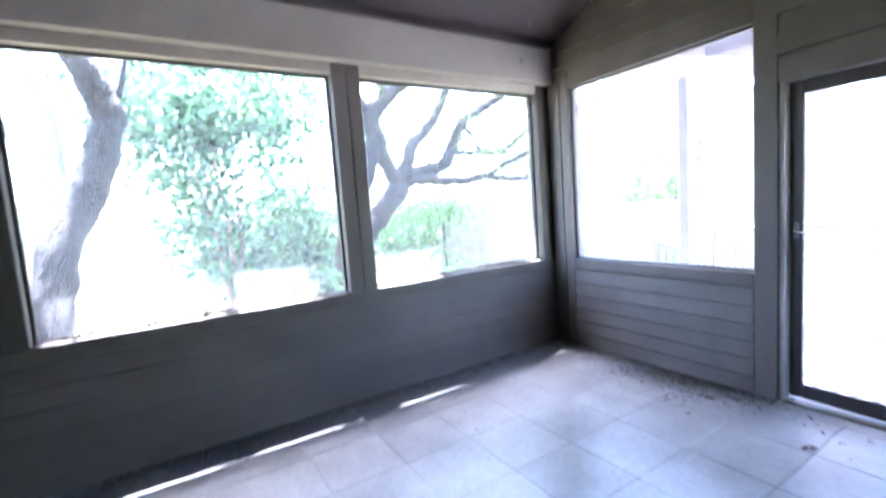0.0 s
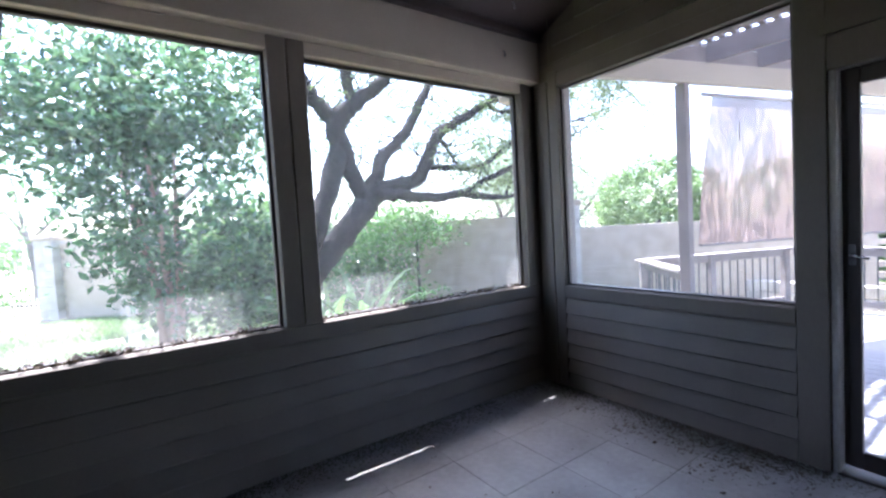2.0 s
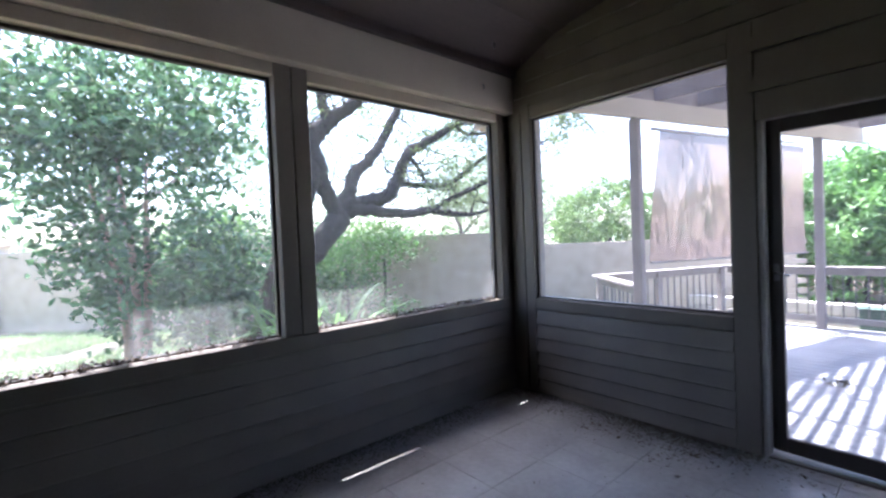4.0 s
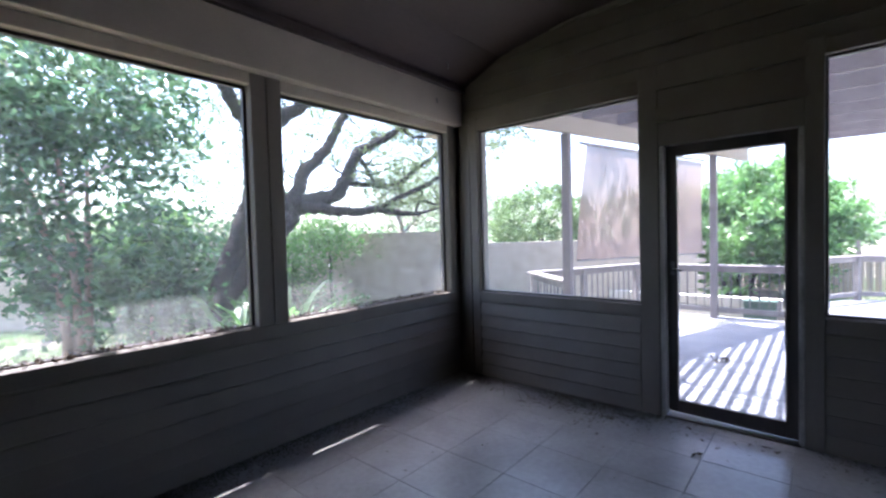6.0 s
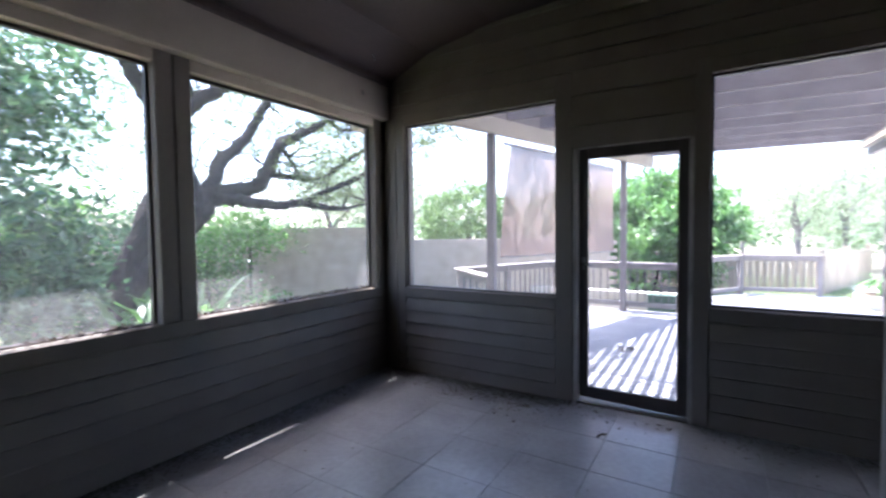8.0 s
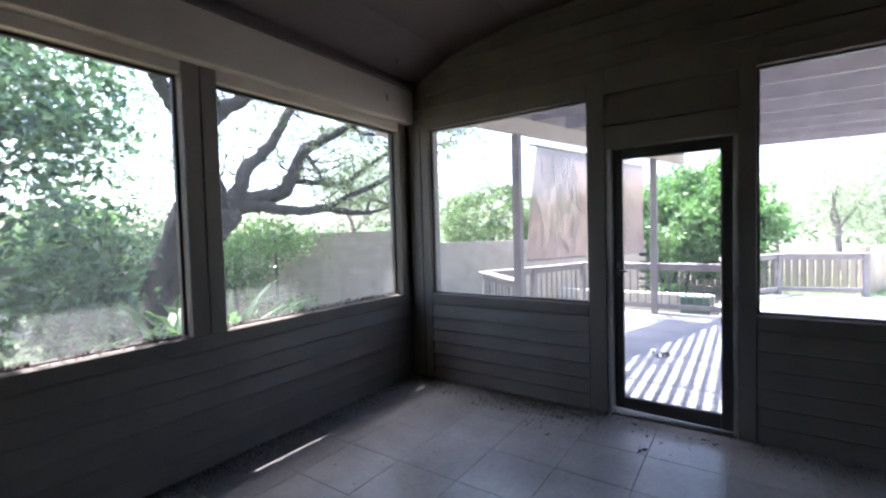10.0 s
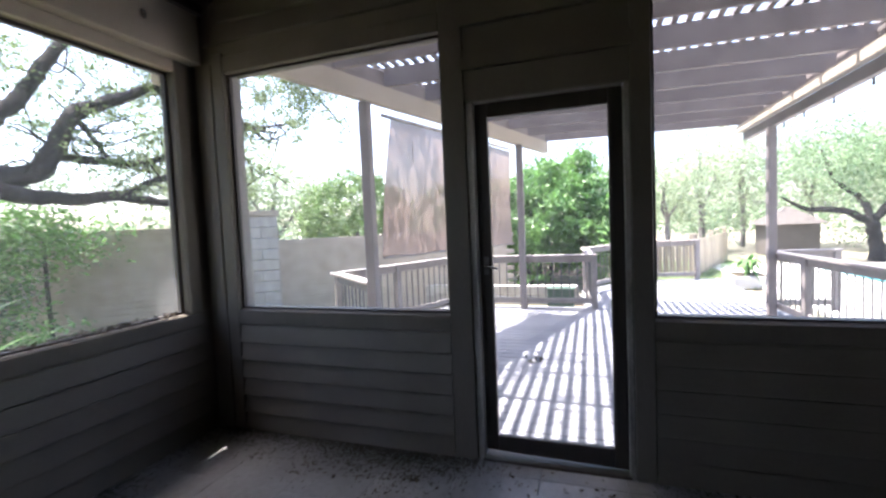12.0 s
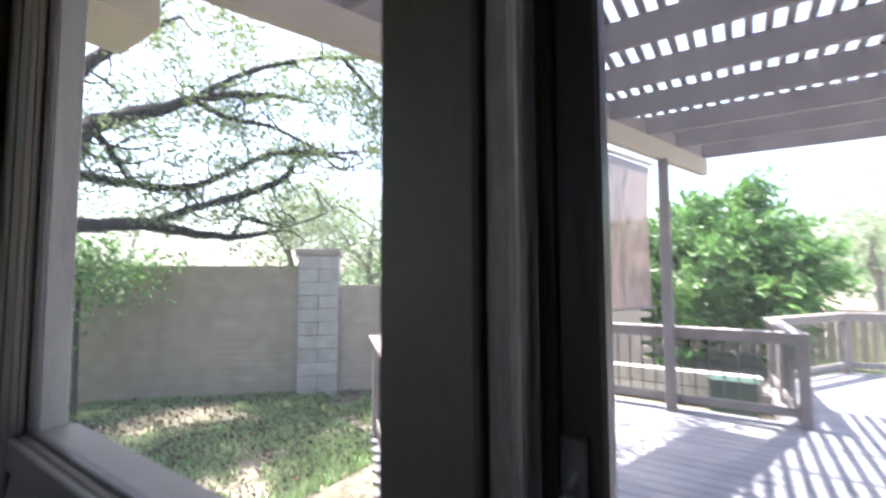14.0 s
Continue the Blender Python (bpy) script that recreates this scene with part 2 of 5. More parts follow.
def piece(key, size, centre, mat, parent, bevel=0.004, turn=0.0, label=""):
    ob = new(key, shared(key, size, mat, bevel))
    hang(ob, parent, centre)
    ob.rotation_euler = (0, 0, turn)
    if label:
        ob["label"] = label
    return ob


def rod(p, q, r, seg=8):
    p, q = Vector(p), Vector(q)
    d = q - p
    bm = bmesh.new()
    bmesh.ops.create_cone(bm, cap_ends=True, segments=seg, radius1=r, radius2=r, depth=d.length, matrix=Matrix.Translation((p + q) / 2) @ d.to_track_quat("Z", "Y").to_matrix().to_4x4())
    return bm


def smooth_path(points, radii, steps=5):
    """A Catmull-Rom path through the points, with radii."""
    p = [Vector(points[0]) * 2 - Vector(points[1])] + [Vector(v) for v in points] + [Vector(points[-1]) * 2 - Vector(points[-2])]
    out, rad = [], []
    for i in range(1, len(p) - 2):
        for k in range(steps):
            t = k / steps
            a, b, c, d = p[i - 1], p[i], p[i + 1], p[i + 2]
            out.append(0.5 * (2 * b + (c - a) * t + (2 * a - 5 * b + 4 * c - d) * t * t + (3 * b - a - 3 * c + d) * t ** 3))
            rad.append(radii[i - 1] * (1 - t) + radii[i] * t)
    out.append(p[-2])
    rad.append(radii[-1])
    return out, rad


def tube(points, radii, seg=10, rough=0.12, steps=5):
    """Vertices and faces of a tapered, knotty limb along a path."""
    pts, rad = smooth_path(points, radii, steps)
    verts, faces = [], []
    side = Vector((0.31, 0.95, 0.12)).normalized()
    for i, (p, r) in enumerate(zip(pts, rad)):
        d = (pts[min(i + 1, len(pts) - 1)] - pts[max(i - 1, 0)]).normalized()
        u = side.cross(d).normalized() if abs(side.dot(d)) < 0.95 else Vector((1, 0, 0)).cross(d).normalized()
        w = d.cross(u)
        p = p + noise.noise_vector(p * (0.45 / max(r, 0.06))) * r * 0.4
        for k in range(seg):
            a = 2 * math.pi * k / seg
            v = u * math.cos(a) + w * math.sin(a)
            rr = r * (1 + rough * noise.noise((p + v * r * 2) * (1.2 / max(r, 0.03))))
            verts.append(p + v * rr)
        if i:
            for k in range(seg):
                k2 = (k + 1) % seg
                faces.append([(i - 1) * seg + k, (i - 1) * seg + k2, i * seg + k2, i * seg + k])
    faces.append(list(range(len(verts) - seg, len(verts))))
    return [tuple(v) for v in verts], faces


def limbs(rows, seg=11, rough=0.24):
    verts, faces = [], []
    for points, radii in rows:
        v, f = tube(points, radii, seg, rough)
        o = len(verts)
        verts += v
        faces += [[i + o for i in q] for q in f]
    return verts, faces


def leaves(rng, centres, spread, per, size, droop=0.3, longish=2.0):
    """Many small folded leaves about the clump centres: vertices and faces."""
    c = np.repeat(np.asarray(centres, float), per, axis=0)
    n = len(c)
    sp = np.asarray(spread, float) * np.ones(3)
    pos = c + rng.normal(size=(n, 3)) * sp
    a = rng.normal(size=(n, 3))
    a[:, 2] = a[:, 2] * 0.6 - droop
    a /= np.linalg.norm(a, axis=1)[:, None]
    b = np.cross(a, rng.normal(size=(n, 3)))
    b /= np.linalg.norm(b, axis=1)[:, None]
    nn = np.cross(a, b)
    L = size * rng.uniform(0.6, 1.3, n)[:, None]
    w = L / longish
    verts = np.stack([pos - a * L / 2, pos + b * w / 2 + nn * L * 0.1, pos + a * L / 2, pos - b * w / 2 + nn * L * 0.1], axis=1).reshape(-1, 3)
    i = np.arange(n)[:, None] * 4
    faces = np.concatenate([i + np.array([[0, 1, 2]]), i + np.array([[0, 2, 3]])], axis=0)
    return verts, faces


def blob_centres(rng, centre, radii, count, hollow=0.35):
    """Clump centres in an uneven egg, denser towards its outside."""
    d = rng.normal(size=(count, 3))
    d /= np.linalg.norm(d, axis=1)[:, None]
    bumps = np.array([0.72 + 0.45 * noise.noise(Vector(v) * 2.2 + Vector(centre)) + 0.25 * noise.noise(Vector(v) * 5.0) for v in d])
    r = (hollow + (1 - hollow) * rng.uniform(0, 1, count) ** 0.6) * (bumps + 0.3)
    return np.asarray(centre) + d * r[:, None] * np.asarray(radii)


def prism(points, z0, z1):
    bm = bmesh.new()
    lo = [bm.verts.new((x, y, z0)) for x, y in points]
    hi = [bm.verts.new((x, y, z1)) for x, y in points]
    bm.faces.new(lo[::-1])
    bm.faces.new(hi)
    for i in range(len(points)):
        j = (i + 1) % len(points)
        bm.faces.new((lo[i], lo[j], hi[j], hi[i]))
    return bm


# ---- the porch: floor, walls, ceiling ----
NY, EX = 3.53, 3.62          # inner faces of the framing
WEST, SOUTH = -2.8, -0.30    # closing walls
NOOK = -1.45
CX = 2.84                    # corner of the house wall
GROUND, DECKZ = -0.32, -0.08

floor = part("floor", boxes([(WEST - 0.1, EX + 0.14, SOUTH, NY + 0.12, GROUND - 0.1, -0.012), (CX, EX + 0.14, NOOK, SOUTH, GROUND - 0.1, -0.012)]), GROUT, None, "porch slab with dark grout between pale square tiles", kind="structure")
floor["category"] = "floor"

A0, A1, B0, B1 = -0.62, 1.30, 1.53, 3.43
E0, E1, F0, F1, D0, D1 = 1.62, 3.25, -1.15, 0.475, 0.60, 1.45
SILL, HEAD, DOORH = 0.895, 2.60, 2.20

wall_north = part("wall_north", boxes([
    (WEST - 0.1, EX, NY, NY + 0.12, -0.012, SILL - 0.03), (WEST - 0.1, A0, NY, NY + 0.12, SILL - 0.03, HEAD),
    (A1, B0, NY, NY + 0.12, SILL - 0.03, HEAD), (B1, EX, NY, NY + 0.12, SILL - 0.03, HEAD), (WEST - 0.1, EX, NY, NY + 0.12, HEAD, 3.12)]), PAINT, None, "taupe painted porch wall with two screened openings", kind="structure")
wall_east = part("wall_east", boxes([
    (EX, EX + 0.13, E0, NY + 0.12, -0.3, SILL - 0.03), (EX, EX + 0.13, E1, NY + 0.12, SILL - 0.03, HEAD), (EX, EX + 0.13, D1, E0, -0.3, HEAD),
    (EX, EX + 0.13, D0, D1, -0.3, -0.03), (EX, EX + 0.13, D0, D1, DOORH, HEAD), (EX, EX + 0.13, F1, D0, -0.3, HEAD), (EX, EX + 0.13, F0, F1, -0.3, SILL - 0.02),
    (EX, EX + 0.13, NOOK - 0.1, F0, -0.3, HEAD), (EX, EX + 0.13, NOOK - 0.1, NY + 0.12, HEAD, 3.0)]), PAINT, None, "taupe painted gable wall with door and screened openings", kind="structure")
gable = part("wall_gable", boxes([(EX, EX + 0.13, NOOK - 0.1, NY - 0.12, 3.0, 3.62), (EX, EX + 0.13, NY - 0.12, NY + 0.12, 3.0, 3.12)]), PAINT, None, "plain upper gable wall above the windows", kind="structure")
wall_south = part("wall_south", boxes([(WEST, 0.6, SOUTH - 0.15, SOUTH, -0.012, 3.6), (2.36, CX, SOUTH - 0.15, SOUTH, -0.012, 3.6), (0.6, 2.36, SOUTH - 0.15, SOUTH, 2.12, 3.6), (CX - 0.15, CX, NOOK, SOUTH - 0.15, -0.012, 3.6)]), PAINT, None, "taupe painted house wall beside the glazed door", kind="structure")
wall_nook = part("wall_nook", boxes([(CX - 0.15, EX, NOOK - 0.12, NOOK, -0.012, 3.6)]), PAINT, None, "plain painted end wall", kind="structure")
wall_west = part("wall_west", boxes([(WEST - 0.12, WEST, SOUTH - 0.15, NY, -0.012, 3.6)]), PAINT, None, "plain painted end wall", kind="structure")
for w in (wall_north, wall_east, gable, wall_south, wall_nook, wall_west):
    w["category"] = "wall"

# ceiling: a steep strip over the north wall, then a flatter slope
bm = bmesh.new()
prof = [(NY + 0.02, 3.02), (2.95, 3.285), (2.2, 3.40), (NOOK - 0.1, 3.55)]
lo = [[bm.verts.new((x, y, z)) for y, z in prof] for x in (WEST - 0.1, EX + 0.02)]
hi = [[bm.verts.new((x, y, z + 0.05)) for y, z in prof] for x in (WEST - 0.1, EX + 0.02)]
for i in range(3):
    bm.faces.new((lo[0][i], lo[0][i + 1], lo[1][i + 1], lo[1][i]))
    bm.faces.new((hi[0][i], hi[1][i], hi[1][i + 1], hi[0][i + 1]))
bm.faces.new((lo[0][0], lo[1][0], hi[1][0], hi[0][0]))
ceiling = part("ceiling", bm, CEIL, None, "dark brown stained board ceiling sloping up", kind="structure")
ceiling["category"] = "ceiling"

# the roof over it, with its eave outside the north windows
EAVE_Y, EAVE_Z = 4.216, 2.86
bm = bmesh.new()
prof = [(EAVE_Y, EAVE_Z), (NY, 3.13), (2.9, 3.47), (NOOK - 0.4, 3.75)]
xs = (WEST - 0.5, EX + 0.55)
lo = [[bm.verts.new((x, y, z)) for y, z in prof] for x in xs]
hi = [[bm.verts.new((x, y, z + 0.16)) for y, z in prof] for x in xs]
for i in range(3):
    bm.faces.new((lo[0][i], lo[0][i + 1], lo[1][i + 1], lo[1][i]))
    bm.faces.new((hi[0][i], hi[1][i], hi[1][i + 1], hi[0][i + 1]))
    for k in (0, 1):
        bm.faces.new((lo[k][i], hi[k][i], hi[k][i + 1], lo[k][i + 1]))
bm.faces.new((lo[0][0], lo[1][0], hi[1][0], hi[0][0]))
bm.faces.new((lo[0][3], hi[0][3], hi[1][3], lo[1][3]))
roof = part("roof", bm, BEAMPALE, None, "porch roof with beige painted overhanging eave", kind="structure")
roof["category"] = "roof"
eave_return = part("trim", box(EX + 0.14, EX + 0.55, NY + 0.13, 4.143, 2.70, 2.855, 0.006), BEAMPALE, None, "beige boxed eave end at the gable corner", kind="structure")
eave_return["category"] = "trim"

# box beam along the north wall
trim_beam = part("trim", box(WEST, EX - 0.03, 3.425, NY - 0.002, 2.68, 3.06, 0.006), BEAMPALE, None, "beige painted box beam above the windows", kind="structure")
trim_beam["category"] = "beam"


# dark strip drawn for the shadow in the recess under the ceiling
trim_recess_shade = part("trim", box(WEST, EX - 0.03, 3.375, 3.424, 3.015, 3.085, 0.006), CEIL, None, "dark brown strip standing in for the recess shadow above the beam", kind="structure")
trim_recess_shade["category"] = "trim"


def window_trim_north(x0, x1, k):
    w = thing("window_%d" % k, ((x0 + x1) / 2, NY, SILL), "screened porch opening with thin dark spline and painted frame", "window", "", "structure")
    t = 0.02
    part("window_sill", box(x0, x1, NY + 0.002, NY + 0.15, SILL - 0.028, SILL, 0.005), TRIM, w)
    for a, b in ((x0, x0 + t), (x1 - t, x1)):
        part("window_frame", box(a, b, NY + 0.05, NY + 0.09, SILL, HEAD, 0.003), DARKWOOD, w)
    part("window_frame", box(x0 + t, x1 - t, NY + 0.05, NY + 0.09, HEAD - t, HEAD, 0.003), DARKWOOD, w)
    part("window_frame", box(x0 + t, x1 - t, NY + 0.05, NY + 0.09, SILL, SILL + 0.012, 0.003), DARKWOOD, w)
    part("screen", box(x0 + t, x1 - t, NY + 0.068, NY + 0.071, SILL + 0.012, HEAD - t, 0), STREAKED_SCREEN, w, "fine grey insect screen with dust and pale low streaks")


def window_trim_east(y0, y1, k, head):
    w = thing("window_%d" % k, (EX, (y0 + y1) / 2, SILL), "screened porch opening beside the door, painted frame", "window", "", "structure")
    t = 0.018
    s = SILL + 0.005
    part("window_sill", box(EX + 0.002, EX + 0.165, y0, y1, s - 0.033, s, 0.005), TRIM, w)
    for a, b in ((y0, y0 + t), (y1 - t, y1)):
        part("window_frame", box(EX + 0.02, EX + 0.05, a, b, s, head, 0.003), DARKWOOD, w)
        part("window_frame", box(EX + 0.05, EX + 0.128, a - 0.0, b, s, head, 0.003), JAMB, w, "pale weathered reveal board")
    part("window_frame", box(EX + 0.02, EX + 0.05, y0 + t, y1 - t, head - t, head, 0.003), DARKWOOD, w)
    part("window_frame", box(EX + 0.02, EX + 0.05, y0 + t, y1 - t, s, s + 0.014, 0.003), DARKWOOD, w)
    part("screen", box(EX + 0.034, EX + 0.037, y0 + t, y1 - t, s + 0.014, head - t, 0), SCREEN, w, "fine grey insect screen")


window_trim_north(A0, A1, 1)
window_trim_north(B0, B1, 2)
window_trim_east(E0, E1, 3, HEAD)
window_trim_east(F0, F1, 4, HEAD)


def casing(x0, x1, y0, y1, z0, z1, mat=None, label="taupe painted casing board"):
    c = part("trim", box(x0, x1, y0, y1, z0, z1, 0.005), mat or TRIM, None, label, kind="structure")
    c["category"] = "trim"
    return c


# casings on the north wall
for a, b in ((A0 - 0.14, A0), (A1, A1 + 0.112), (A1 + 0.118, B0), (B1, B1 + 0.09)):
    casing(a, b, NY - 0.026, NY - 0.001, SILL + 0.0, 2.679)
casing(WEST, EX - 0.04, NY - 0.015, NY - 0.001, SILL - 0.105, SILL - 0.004)
for a, b in ((A0, A1), (B0, B1)):
    casing(a, b, NY - 0.024, NY + 0.02, HEAD - 0.002, 2.679, BEAMPALE, "beige head trim above the opening")
# casings on the east wall
casing(EX - 0.024, EX - 0.001, E1, E1 + 0.10, 0.0, 2.74)
casing(EX - 0.03, EX - 0.001, E1 + 0.103, NY - 0.03, 0.0, 2.678)
casing(EX - 0.024, EX - 0.001, D1 + 0.026, E0, 0.0, 2.80)
casing(EX - 0.024, EX - 0.001, E0, E1, HEAD, HEAD + 0.11)
casing(EX - 0.024, EX - 0.001, E0, E1, SILL - 0.10, SILL)
casing(EX - 0.024, EX - 0.001, F0, F1, HEAD, HEAD + 0.10)
casing(EX - 0.024, EX - 0.001, F0, F1, SILL - 0.10, SILL)
casing(EX - 0.024, EX - 0.001, F1, D0 - 0.022, 0.0, 2.72)
casing(EX - 0.024, EX - 0.001, D0 - 0.021, D1 + 0.025, DOORH - 0.034, DOORH + 0.145)

# door lining and the screen door
for a, b in ((D0 - 0.020, D0 + 0.012), (D1 - 0.012, D1 + 0.024)):
    casing(EX - 0.010, EX + 0.0105, a, b, 0.0, DOORH - 0.036, DOORJAMB, "pale weathered door jamb with chipped paint")
    casing(EX + 0.013, EX + 0.135, a + 0.001, b - 0.001, 0.0, DOORH - 0.036, DOORJAMB, "pale weathered door jamb with chipped paint")
casing(EX + 0.001, EX + 0.135, D0 + 0.013, D1 - 0.013, DOORH - 0.035, DOORH - 0.008, DOORJAMB, "pale weathered door head lining")
casing(EX - 0.02, EX + 0.16, D0, D1, -0.03, 0.012, DARKWOOD, "worn threshold under the screen door")
door = thing("door_1", (EX + 0.05, (D0 + D1) / 2, 0.05), "dark brown wooden screen door, closed, with lever handle", "door", "", "structure")
dx0, dx1, dy0, dy1, dz0, dz1 = EX + 0.042, EX + 0.082, D0 + 0.0125, D1 - 0.016, 0.02, DOORH - 0.037


def sagged(bm):
    """The leaf has dropped on its hinge side: its foot rises towards the latch."""
    for v in bm.verts:
        if v.co.z < dz0 + 0.03:
            v.co.z += 0.022 * (v.co.y - dy0) / (dy1 - dy0)
    return bm


for a, b in ((dy0, dy0 + 0.075), (dy1 - 0.075, dy1)):
    part("stile", sagged(box(dx0, dx1, a, b, dz0, dz1, 0.005)), DARKWOOD, door)
    part("bead", box(dx0 - 0.006, dx0, a + 0.05, b - 0.012, dz0 + 0.1, dz1 - 0.1, 0.002), DARKWOOD, door)
part("top_rail", box(dx0, dx1, dy0 + 0.075, dy1 - 0.075, dz1 - 0.085, dz1, 0.005), DARKWOOD, door)
part("bottom_rail", sagged(box(dx0, dx1, dy0 + 0.075, dy1 - 0.075, dz0, dz0 + 0.115, 0.005)), DARKWOOD, door)
part("screen", box(dx0 + 0.018, dx0 + 0.021, dy0 + 0.075, dy1 - 0.075, dz0 + 0.115, dz1 - 0.085, 0), SCREEN, door, "fine grey insect screen")
handle = part("handle", rod((dx0 - 0.03, dy1 - 0.04, 1.195), (dx0 - 0.045, dy1 - 0.115, 1.178), 0.007), CHROME, door, "bright lever handle", True)
part("spindle", rod((dx1 + 0.03, dy1 - 0.04, 1.195), (dx0 - 0.035, dy1 - 0.04, 1.195), 0.007), CHROME, handle)
part("latch_plate", box(dx0 - 0.006, dx0 - 0.0005, dy1 - 0.055, dy1 - 0.025, 1.14, 1.25, 0.002), METAL, door)

casing(2.362, CX + 0.012, SOUTH + 0.001, SOUTH + 0.022, 0.0, 2.9, JAMB, "pale weathered corner board of the house wall")
casing(CX + 0.001, CX + 0.012, SOUTH - 0.12, SOUTH, 0.0, 2.9, JAMB, "pale weathered corner board of the house wall")
# glazed house door in the south wall
hd = thing("door_2", (1.44, SOUTH - 0.04, 0), "glazed house door with painted frame and dark reflecting glass", "door", "", "structure")
part("door_frame", box(2.275, 2.359, SOUTH - 0.08, SOUTH + 0.015, 0, 2.119, 0.006), DARKWOOD, hd)
part("weatherstrip", box(2.20, 2.272, SOUTH - 0.06, SOUTH + 0.016, 0, 2.119, 0.006), JAMB, hd)
part("door_frame", box(0.601, 0.69, SOUTH - 0.08, SOUTH + 0.02, 0, 2.119, 0.006), JAMB, hd)
part("door_frame", box(0.69, 2.199, SOUTH - 0.08, SOUTH + 0.02, 2.03, 2.119, 0.006), DARKWOOD, hd)
for a, b in ((2.150, 2.198), (1.41, 1.476), (0.70, 0.766)):
    part("stile", box(a, b, SOUTH - 0.045, SOUTH + 0.008, 0.02, 2.028, 0.005), DARKWOOD, hd)
for a, b in ((0.767, 1.409), (1.477, 2.149)):
    part("mid_rail", box(a, b, SOUTH - 0.042, SOUTH + 0.012, 1.145, 1.215, 0.004), JAMB, hd)
    part("top_rail", box(a, b, SOUTH - 0.042, SOUTH + 0.006, 1.85, 2.028, 0.004), DARKWOOD, hd)
    part("bottom_rail", box(a, b, SOUTH - 0.042, SOUTH + 0.006, 0.02, 0.16, 0.004), DARKWOOD, hd)
    part("pane", box(a, b, SOUTH - 0.006, SOUTH, 1.215, 1.85, 0), GLASS, hd, "dark reflecting glass")
    part("pane", box(a, b, SOUTH - 0.006, SOUTH, 0.16, 1.145, 0), GLASS, hd, "dark reflecting glass")

# ---- the deck ----
DECK_EDGE = [(3.76, -2.05), (12.8, -2.05), (12.75, -1.60), (12.40, -0.02), (10.75, 1.0), (8.95, 0.9), (8.95, 3.32), (6.5, 4.33), (5.3, 3.13), (3.76, 3.40)]


def deck_span(x):
    """Where a board at x enters and leaves the deck's outline."""
    ys = []
    for (ax, ay), (bx, by) in zip(DECK_EDGE, DECK_EDGE[1:] + DECK_EDGE[:1]):
        if (ax - x) * (bx - x) < 0:
            ys.append(ay + (by - ay) * (x - ax) / (bx - ax))
    return min(ys), max(ys)


deck = part("deck", prism([(x, y * 0.985) for x, y in DECK_EDGE], GROUND - 0.05, DECKZ - 0.17), DIRT, None, "raised wooden deck of sun-bleached painted boards", kind="structure")
deck["category"] = "deck"


def rail(p, q, posts, label, top=0.85, skip_first=False):
    """A straight run of deck railing: cap, rails, posts at given shares of its length, balusters."""
    p, q = Vector((*p, 0)), Vector((*q, 0))
    d = (q - p).normalized()
    L = (q - p).length
    t = thing("deck_railing", (p + q) / 2 + Vector((0, 0, DECKZ)), label, "railing", "railings round the deck")
    z = lambda v, h: Vector((v.x, v.y, h))
    part("cap", beam_between(z(p - d * 0.05, top - 0.018), z(q + d * 0.05, top - 0.018), 0.15, 0.036), RAILWOOD, t)
    part("top_rail", beam_between(z(p, top - 0.085), z(q, top - 0.085), 0.038, 0.09), RAILWOOD, t)
    part("bottom_rail", beam_between(z(p, 0.05), z(q, 0.05), 0.04, 0.09), RAILWOOD, t)
    for s in posts:
        c = p + d * (L * s)
        piece("post", (0.095, 0.095, top - 0.038 - DECKZ), (c.x, c.y, (top - 0.038 + DECKZ) / 2), RAILWOOD, t, 0.006, math.atan2(d.y, d.x))
    n = int(L / 0.135)
    for i in range(1, n):
        c = p + d * (L * i / n)
        if all(abs(i / n - s) * L > 0.075 for s in posts):
            piece("baluster", (0.017, 0.017, top - 0.22), (c.x, c.y, (top - 0.13 + 0.09) / 2), METAL, t, 0.003, math.atan2(d.y, d.x))
    return t


RL = "weathered taupe wooden railing with thin dark metal balusters on the deck"
rail((5.45, 3.15), (6.42, 4.22), (0.93,), RL)
rail((6.42, 4.22), (8.82, 3.22), (0.45, 0.97), RL)
rail((8.86, 3.18), (8.86, 0.75), (1.0,), RL)
rail((8.95, 0.80), (10.65, 0.92), (0.5, 1.0), RL)
rail((10.70, 0.90), (12.30, -0.06), (1.0,), RL)
rail((12.32, -0.12), (12.66, -1.56), (1.0,), RL)
rail((8.86, -1.78), (6.0, -1.98), (0.0, 0.34, 0.95), RL)
rail((8.92, -1.80), (9.05, -2.65), (1.0,), RL)

# ---- the pergola ----
SLOPE = -0.328
pergola = thing("pergola", (6.3, 0.7, DECKZ), "weathered taupe wooden pergola with lath roof over the deck", "pergola")


def beam_y(x):
    return 3.06 + SLOPE * (x - 5.4)


def beam_z(x):
    return 2.82 - 0.015 * (x - 5.4)


def left_pt(x, dz=0.0):
    return (x, beam_y(x), beam_z(x) + dz)


# light bounced off the deck is put into this header's colour
part("beam", beam_between(left_pt(3.78, 0.11), left_pt(9.92, 0.11), 0.09, 0.22), BEAMPALE, pergola, "header beam, coloured pale for light bounced off the deck")
# one beam in two boards: sunlit part coloured pale, shaded part grey
part("beam", beam_between((3.78, -1.62, 2.83), (9.86, -1.64, 2.84), 0.09, 0.12), BEAMPALE, pergola, "upper beam board, sunlight put into its pale colour")
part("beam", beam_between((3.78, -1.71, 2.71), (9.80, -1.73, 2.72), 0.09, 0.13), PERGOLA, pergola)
part("blocking", beam_between((3.80, -1.72, 2.975), (9.68, -1.74, 2.985), 0.035, 0.16), PERGOLA, pergola)
